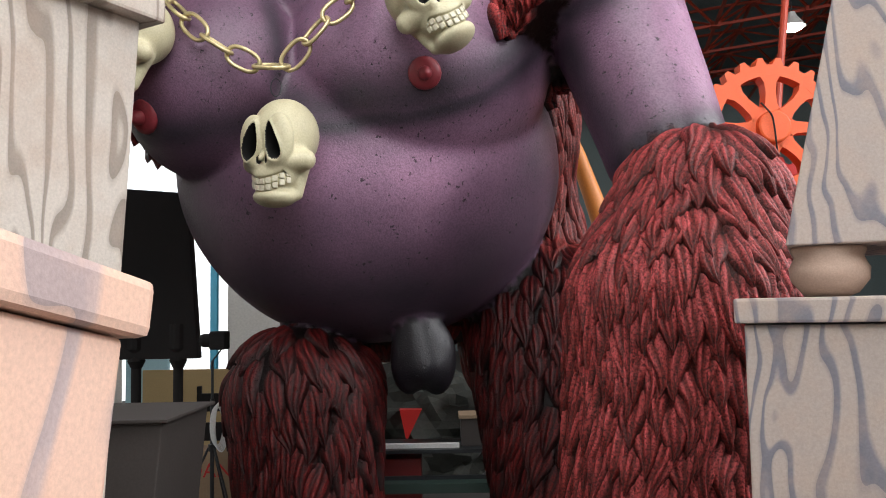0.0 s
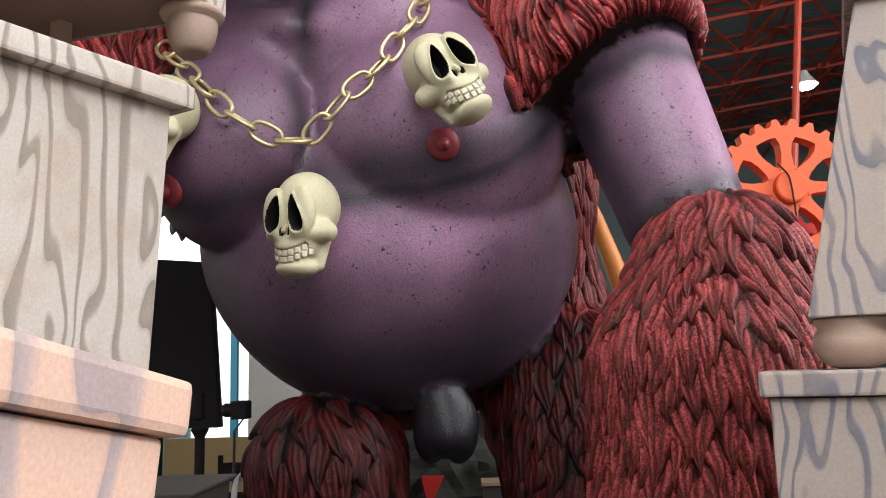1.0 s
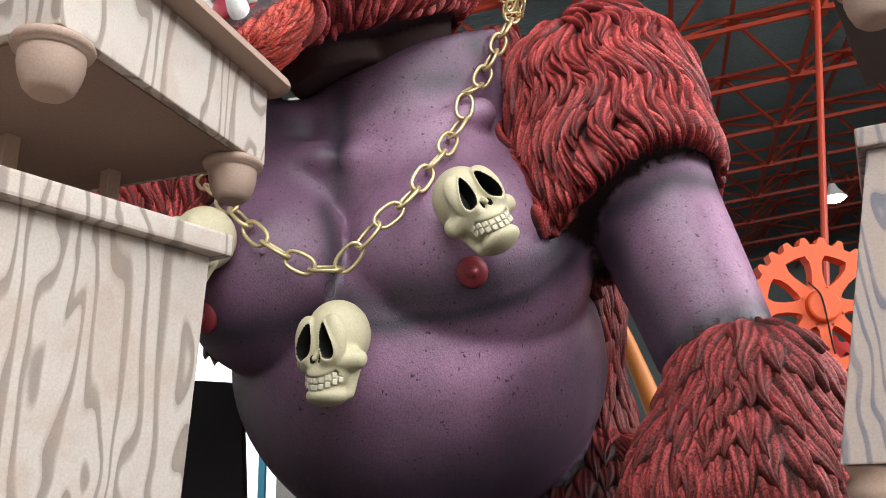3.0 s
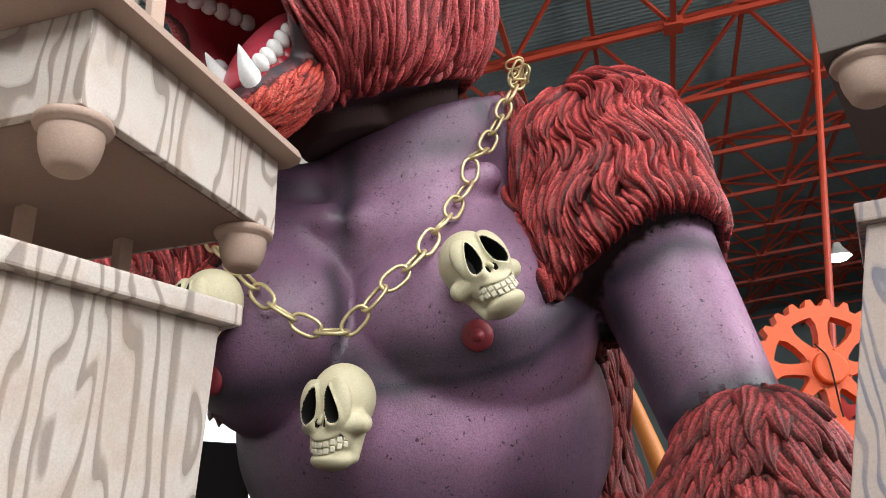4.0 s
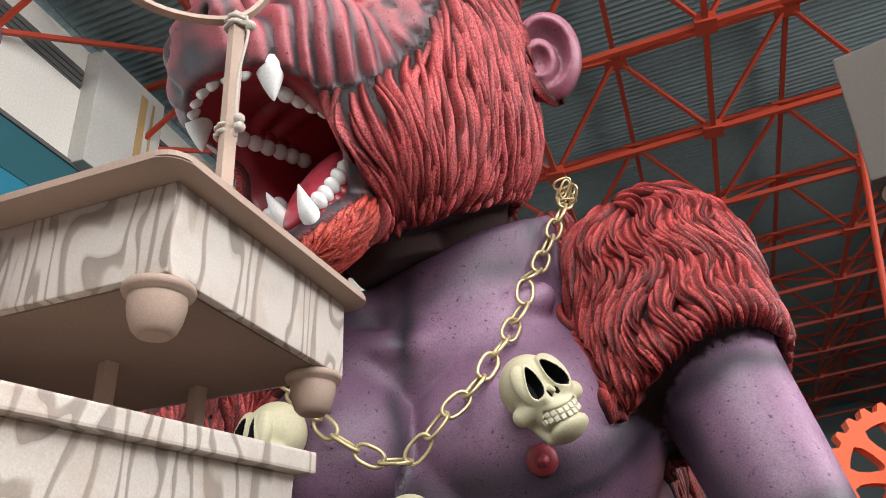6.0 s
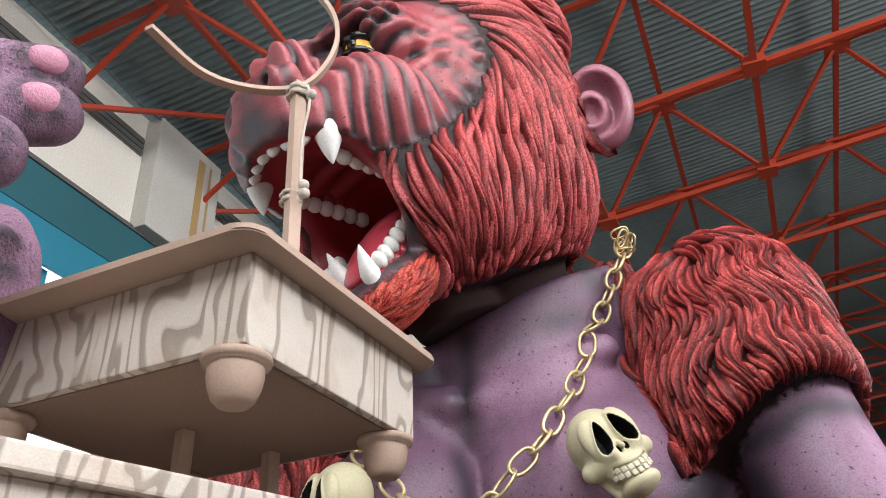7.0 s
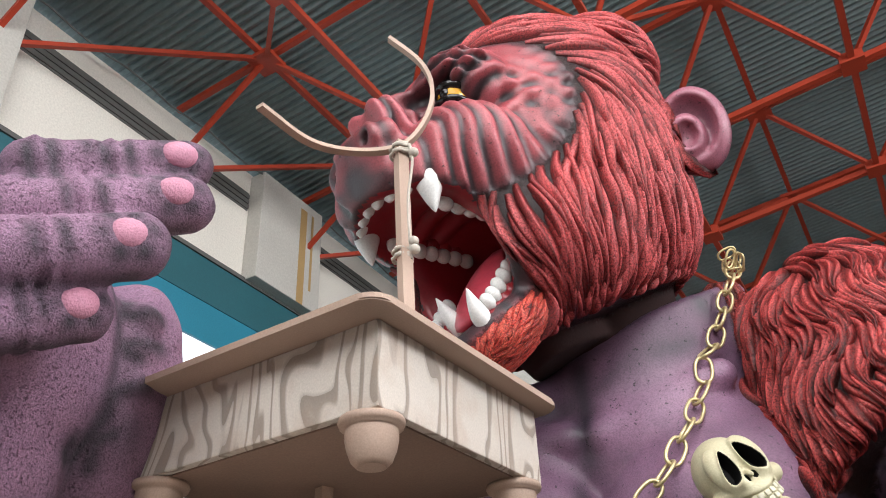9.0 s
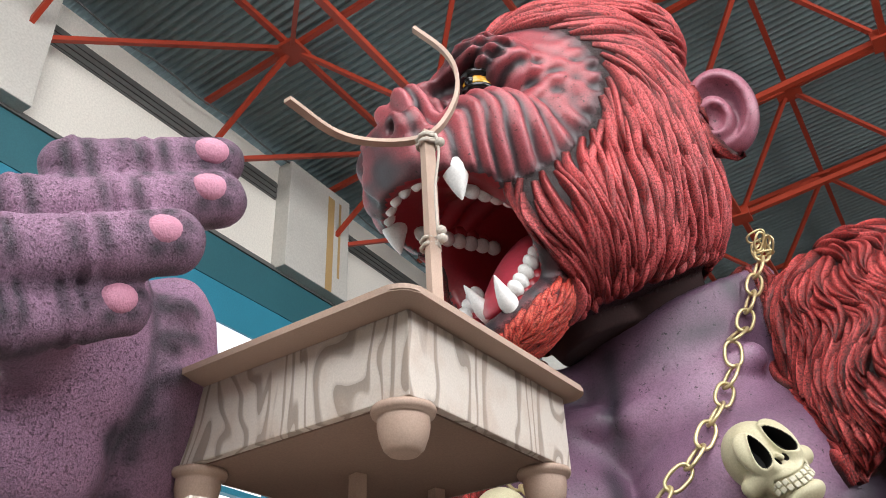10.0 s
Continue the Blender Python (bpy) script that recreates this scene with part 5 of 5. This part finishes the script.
# ---- gear wheels ----
def gear_wheel(label, centre, r, teeth, spokes, material, depth, turn=0.0, group="gear wheels"):
    ob = tagged(new("giant_cog"), label, "gear", group)
    ob.matrix_world = pose(*centre, 90, 0, 0) @ Matrix.Rotation(radians(turn), 4, 'Z')
    bm = bmesh.new()
    n = teeth * 4
    outer, inner = [], []
    for k in range(n):
        a = 2 * math.pi * (k + 0.5) / n
        ro = r if k % 4 in (1, 2) else r * 0.9
        if k % 4 == 0:
            a += 0.18 * 2 * math.pi / n
        if k % 4 == 3:
            a -= 0.18 * 2 * math.pi / n
        outer.append((ro * math.cos(a), ro * math.sin(a)))
        inner.append((0.74 * r * math.cos(a), 0.74 * r * math.sin(a)))
    lay = [[bm.verts.new((*p, z)) for p in ring] for z in (-depth / 2, depth / 2) for ring in (outer, inner)]
    for k in range(n):
        j = (k + 1) % n
        bm.faces.new((lay[0][k], lay[1][k], lay[1][j], lay[0][j]))
        bm.faces.new((lay[2][k], lay[2][j], lay[3][j], lay[3][k]))
        bm.faces.new((lay[0][k], lay[0][j], lay[2][j], lay[2][k]))
        bm.faces.new((lay[1][k], lay[3][k], lay[3][j], lay[1][j]))
    part("toothed_rim", bm, material, ob)
    for k in range(spokes):
        a = 2 * math.pi * k / spokes
        m = Matrix.Rotation(a, 4, 'Z')
        bm = bmesh.new()
        pr = [(0.24, 0.13), (0.34, 0.085), (0.5, 0.07), (0.64, 0.085), (0.76, 0.16)]
        rows = [[bm.verts.new(m @ Vector((x * r, y * w * r, z * depth * 0.49))) for z in (-1, 1) for y in (-z, z)] for x, w in pr]
        for p, q in zip(rows, rows[1:]):
            for i in range(4):
                bm.faces.new((p[i], p[(i + 1) % 4], q[(i + 1) % 4], q[i]))
        part("spoke", bm, material, ob)
    bm = bmesh.new()
    lathe(bm, [(0.31 * r, -depth * 0.48), (0.33 * r, 0), (0.31 * r, depth * 0.48), (0.235 * r, depth * 0.5), (0.225 * r, depth * 0.95), (0.2 * r, depth * 1.02)], 40)
    part("hub", bm, material, ob)
    return ob


big = gear_wheel("large orange painted gear wheel with eight spokes", (4.084, 10.2, 3.87), 0.88, 24, 8, M_ORANGE, 0.2)
bm = bmesh.new()
tube(bm, curve_points([(-0.14, 0.3, 0.14), (-0.06, 0.14, 0.23), (-0.03, 0.0, 0.23), (-0.01, -0.2, 0.22), (0.04, -0.45, 0.13), (0.06, -0.62, 0.13)], 0.04), 0.011, 5)
part("cable", bm, M_BLACK, big, "thin black cable")
gear_wheel("bright red gear wheel behind the orange one", (4.28, 10.75, 3.0), 0.62, 18, 6, M_REDPAINT, 0.16, 8)
stand = thing("gear_stand", "timber stand that carries the gear wheels", "stand")
for x0, x1, y0, y1, z0, z1 in ((3.98, 4.16, 10.34, 10.5, -0.5, 3.95), (4.2, 4.36, 10.9, 11.05, -0.5, 3.1), (3.3, 5.2, 10.3, 11.1, -0.5, -0.3), (3.7, 5.1, 10.52, 10.64, 3.08, 3.2)):
    bm = bmesh.new()
    box(bm, x0, x1, y0, y1, z0, z1, 0.005)
    part("beam", bm, M_TAN, stand)
for a, b in (((4.084, 10.29, 3.87), (4.084, 10.36, 3.87)), ((4.28, 10.82, 3.0), (4.28, 10.92, 3.0))):
    bm = bmesh.new()
    bar(bm, a, b, 0.12, sides=16)
    part("axle", bm, M_STEEL, stand)
pole = thing("hoist_pole", "orange painted steel pole leaning up to the roof", "pole")
bm = bmesh.new()
bar(bm, (4.05, 11.2, -0.5), (6.4, 13.5, 12.2), 0.11, sides=10)
part("shaft", bm, M_RED, pole)
horn = thing("curved_horn", "yellow-orange curved foam horn behind the statue", "horn")
bm = bmesh.new()
tube(bm, curve_points([(1.2, 9.2, 4.1), (1.44, 9.0, 3.5), (1.6, 9.0, 3.05), (1.85, 9.0, 2.3), (2.3, 9.1, 1.2), (2.6, 9.2, -0.5)], 0.08), lambda t: 0.06 + 0.16 * t, 16)
M_HORN = painted("horn_paint", (0.75, 0.26, 0.05), 0.8, 0.5, 2.0)
part("shaft", bm, M_HORN, horn, "", True)

# hanging lamp far back
lamp = thing("high_bay_lamp", "lit hanging lamp with a white reflector shade", "lamp", Matrix.Translation((10.78, 24.8, 10.2)))
bm = bmesh.new()
lathe(bm, [(0.1, 0.45), (0.16, 0.3), (0.36, 0.05), (0.4, 0.0), (0.37, 0.0), (0.14, 0.28)], 24)
part("shade", bm, M_WHITE, lamp)
bm = bmesh.new()
bmesh.ops.create_uvsphere(bm, u_segments=20, v_segments=12, radius=0.3, matrix=Matrix.Diagonal((1.1, 1.1, 0.5, 1)))
part("bulb", bm, M_LAMP, lamp)
bm = bmesh.new()
bar(bm, (0, 0, 0.4), (0, 0, 4.3), 0.04, sides=8)
part("rod", bm, M_STEEL, lamp)

# ---- workshop behind the statue ----
panel = thing("black_panel", "black painted scenery panel standing behind the statue", "panel")
bm = bmesh.new()
box(bm, -4.4, -2.5, 8.55, 8.7, 1.25, 2.95, 0.01)
for v in bm.verts:
    if v.co.z > 2 and v.co.x > -3:
        v.co.x -= 0.12
    if v.co.z > 2 and v.co.x < -4:
        v.co.z += 0.15
part("board", bm, M_BLACK, panel)
for x in (-2.72, -3.15, -4.2):
    bm = bmesh.new()
    lathe(bm, [(0.1, 0.35), (0.1, 0.1), (0.06, 0.05), (0.09, -0.02), (0.05, -0.1), (0.05, -1.75)], 16, Matrix.Translation((x, 8.62, 1.25)))
    part("post", bm, M_BLACK, panel)

door = thing("blue_door", "pale blue painted steel door leaf standing open", "door")
bm = bmesh.new()
box(bm, -4.5, -3.9, 11.9, 12.0, -0.5, 1.35, 0.01)
part("leaf", bm, painted("pale_blue_paint", (0.35, 0.55, 0.6), 0.9, 0.5), door)
boards = thing("board_stack", "tan plywood boards leaning upright in the workshop", "boards")
for k in range(3):
    bm = bmesh.new()
    box(bm, -3.9 + 0.3 * k, -2.7, 10.9 + 0.06 * k, 10.94 + 0.06 * k, -0.5, 1.0 - 0.12 * k, 0.004)
    part("board", bm, M_TAN, boards)
column = thing("concrete_column", "beige concrete column inside the hall", "column")
bm = bmesh.new()
box(bm, -3.6, -2.5, 14.0, 15.0, -0.5, 9.0, 0.02)
part("shaft", bm, M_PIER, column)

chair = thing("workshop_chair", "dark wooden chair beside the lamp stand", "chair")
for x in (-2.76, -2.36):
    bm = bmesh.new()
    box(bm, x, x + 0.05, 9.4, 9.45, -0.5, 0.9, 0.004)
    part("back_post", bm, M_BLACK, chair)
    bm = bmesh.new()
    box(bm, x, x + 0.05, 8.98, 9.03, -0.5, -0.05, 0.004)
    part("leg", bm, M_BLACK, chair)
for z in (0.62, 0.3):
    bm = bmesh.new()
    box(bm, -2.72, -2.35, 9.405, 9.44, z, z + 0.2, 0.004)
    part("back_slat", bm, M_BLACK, chair)
bm = bmesh.new()
box(bm, -2.78, -2.29, 8.95, 9.45, -0.05, 0.0, 0.01)
part("seat", bm, M_BLACK, chair)

tripod = thing("lamp_stand", "black tripod stand with a work lamp and coiled cable", "lamp stand", Matrix.Translation((-2.035, 7.4, 0)))
bm = bmesh.new()
bar(bm, (0, 0, -0.45), (0, 0, 0.95), 0.036, sides=10)
bar(bm, (0, 0, 0.95), (0, 0, 1.28), 0.024, sides=10)
part("pole", bm, M_STEEL, tripod)
bm = bmesh.new()
bar(bm, (0, 0, 0.5), (0, 0, 0.56), 0.07, sides=12)
part("collar", bm, M_STEEL, tripod)
for a in (200, 320, 80):
    c, s = math.cos(radians(a)), math.sin(radians(a))
    bm = bmesh.new()
    bar(bm, (0.03 * c, 0.03 * s, 0.53), (0.5 * c, 0.5 * s, -0.49), 0.022, sides=8)
    part("leg", bm, M_STEEL, tripod)
bm = bmesh.new()
bar(bm, (0, 0, 1.28), (0.1, -0.02, 1.4), 0.014, sides=6)
part("bracket", bm, M_STEEL, tripod)
head_lamp = bmesh.new()
box(head_lamp, 0.0, 0.14, -0.12, 0.06, 1.38, 1.54, 0.015)
lathe(head_lamp, [(0.06, 0.0), (0.06, 0.07), (0.045, 0.1)], 16, Matrix.Translation((0.0, -0.03, 1.46)) @ Matrix.Rotation(radians(-90), 4, 'Y'))
part("lamp_head", head_lamp, M_BLACK, tripod)
bm = bmesh.new()
for k in range(5):
    pts = [Vector((0.05 + 0.055 * math.cos(a) + 0.012 * k, -0.04 - 0.008 * k, 0.72 + (0.17 + 0.012 * k) * math.sin(a))) for a in [2 * math.pi * j / 20 for j in range(20)]]
    tube(bm, pts, 0.007, 5, True)
part("cable_coil", bm, M_WHITE, tripod, "coil of white cable")

carton = thing("carton", "worn cardboard carton with red lettering", "box", Matrix.Translation((-2.42, 8.4, 0)))
bm = bmesh.new()
box(bm, -0.3, 0.35, 0, 0.4, -0.5, 0.35, 0.006)
part("body", bm, M_CARD, carton)
tx = bpy.data.curves.new("lettering", 'FONT')
tx.body, tx.size, tx.extrude = "DAN", 0.2, 0.002
tx.materials.append(M_REDPAINT)
to = new("lettering", tx)
to.parent = carton
to.matrix_basis = pose(-0.13, -0.004, 0.09, 90, 0, 0)
sheet = thing("white_sheet", "crumpled white paper sheets on the floor", "paper", Matrix.Translation((-2.5, 8.0, -0.5)))
bm = bmesh.new()
bmesh.ops.create_grid(bm, x_segments=14, y_segments=8, size=0.5)
for v in bm.verts:
    v.co = Vector((v.co.x * 0.55, v.co.y * 0.4, 0.45 + 0.1 * noise.noise(v.co * 5) - 0.5 * abs(v.co.x)))
bmesh.ops.solidify(bm, geom=bm.faces[:], thickness=0.01)
part("sheet", bm, M_WHITE, sheet)
bm = bmesh.new()
box(bm, -0.22, 0.22, -0.14, 0.14, 0.0, 0.4, 0.01)
part("stack", bm, M_CARD, sheet)

dark = thing("dark_crate", "dark brown tapered crate on the workshop floor", "crate", Matrix.Translation((-1.95, 5.0, 0)))
bm = bmesh.new()
box(bm, -0.9, 0.38, -0.3, 0.6, -0.5, 1.08, 0.01)
for v in bm.verts:
    if v.co.z < 0:
        v.co.x *= 0.62
part("body", bm, M_CLOTH, dark)
bm = bmesh.new()
box(bm, -0.95, 0.42, -0.34, 0.64, 1.082, 1.1, 0.004)
part("lid", bm, M_CLOTH, dark)

table = thing("workshop_table", "dark steel work table behind the statue's legs", "table")
bm = bmesh.new()
box(bm, -0.95, 0.75, 8.9, 9.7, 0.2, 0.24, 0.004)
part("tabletop", bm, M_STEEL, table)
for x, y in ((-0.9, 8.95), (0.68, 8.95), (-0.9, 9.62), (0.68, 9.62)):
    bm = bmesh.new()
    box(bm, x, x + 0.05, y, y + 0.05, -0.5, 0.2)
    part("leg", bm, M_STEEL, table)
bm = bmesh.new()
box(bm, -0.95, 0.75, 8.96, 8.99, -0.12, -0.04)
part("rail", bm, M_STEEL, table)
strip = thing("white_batten", "white painted batten lying on the table", "batten")
bm = bmesh.new()
box(bm, -0.85, 0.15, 9.0, 9.06, 0.24, 0.29, 0.004)
part("bar", bm, M_WHITE, strip)
wbox = thing("brown_box", "brown box with a pale lid on the table", "box")
bm = bmesh.new()
box(bm, 0.17, 0.6, 9.1, 9.5, 0.24, 0.53, 0.005)
part("body", bm, M_CLOTH, wbox)
bm = bmesh.new()
box(bm, 0.15, 0.62, 9.08, 9.52, 0.532, 0.57, 0.006)
part("lid", bm, M_CARD, wbox)
rock = thing("rock_scenery", "dark grey-green foam rock scenery piece", "rock")
bm = bmesh.new()
bmesh.ops.create_icosphere(bm, subdivisions=4, radius=1.0)
for v in bm.verts:
    p = v.co.copy()
    v.co = Vector((-0.2 + p.x * 1.05, 11.0 + p.y * 0.6, 0.15 + p.z * 0.75)) + p * 0.22 * noise.noise(p * 2.5) + p * 0.08 * noise.noise(p * 8)
    v.co.z = max(v.co.z, -0.5)
part("boulder", bm, M_ROCK, rock)
for a, b, c in (((-0.55, 10.3, 0.5), (-0.28, 10.3, 0.5), (-0.47, 10.3, 0.12)), ((0.33, 10.25, 0.78), (0.42, 10.25, 0.78), (0.55, 10.25, 0.45))):
    fl = thing("red_pennant", "small bright red triangular foam piece", "pennant", group="red foam pieces")
    bm = bmesh.new()
    lo = [bm.verts.new(p) for p in (a, b, c)]
    hi = [bm.verts.new((p[0], p[1] + 0.25, p[2])) for p in (a, b, c)]
    bm.faces.new(lo)
    bm.faces.new(hi[::-1])
    for k in range(3):
        bm.faces.new((lo[k], hi[k], hi[(k + 1) % 3], lo[(k + 1) % 3]))
    part("wedge", bm, M_REDPAINT, fl)
rc = thing("red_chair", "red tubular chair frame with a brown seat", "chair")
bm = bmesh.new()
tube(bm, curve_points([(0.6, 8.4, -0.5), (0.6, 8.4, 0.05), (0.64, 8.4, 0.15), (0.75, 8.4, 0.17), (1.0, 8.4, 0.17), (1.06, 8.4, 0.1), (1.06, 8.4, -0.5)], 0.05), 0.018, 8)
part("frame", bm, M_REDPAINT, rc, "", True)
bm = bmesh.new()
box(bm, 0.62, 1.04, 8.05, 8.38, -0.12, -0.08, 0.01)
part("seat", bm, M_CARD, rc)
for x in (0.64, 1.02):
    bm = bmesh.new()
    bar(bm, (x, 8.08, -0.5), (x, 8.08, -0.12), 0.03, sides=8)
    part("front_leg", bm, M_REDPAINT, rc)
bench = thing("low_bench", "dark green low bench with red crates beneath", "bench")
bm = bmesh.new()
box(bm, -0.8, 0.55, 8.55, 8.75, -0.14, -0.04, 0.005)
part("seat", bm, painted("dark_green_paint", (0.02, 0.045, 0.035), 0.8, 0.6), bench)
for x in (-0.75, 0.45):
    bm = bmesh.new()
    box(bm, x, x + 0.06, 8.57, 8.73, -0.5, -0.14)
    part("leg", bm, M_STEEL, bench)
crate = thing("red_crate", "dark red plastic crate under the table", "crate")
bm = bmesh.new()
box(bm, -0.72, -0.26, 9.1, 9.5, -0.5, 0.12, 0.01)
part("body", bm, painted("dark_red_plastic", (0.2, 0.015, 0.015), 0.8, 0.5), crate)
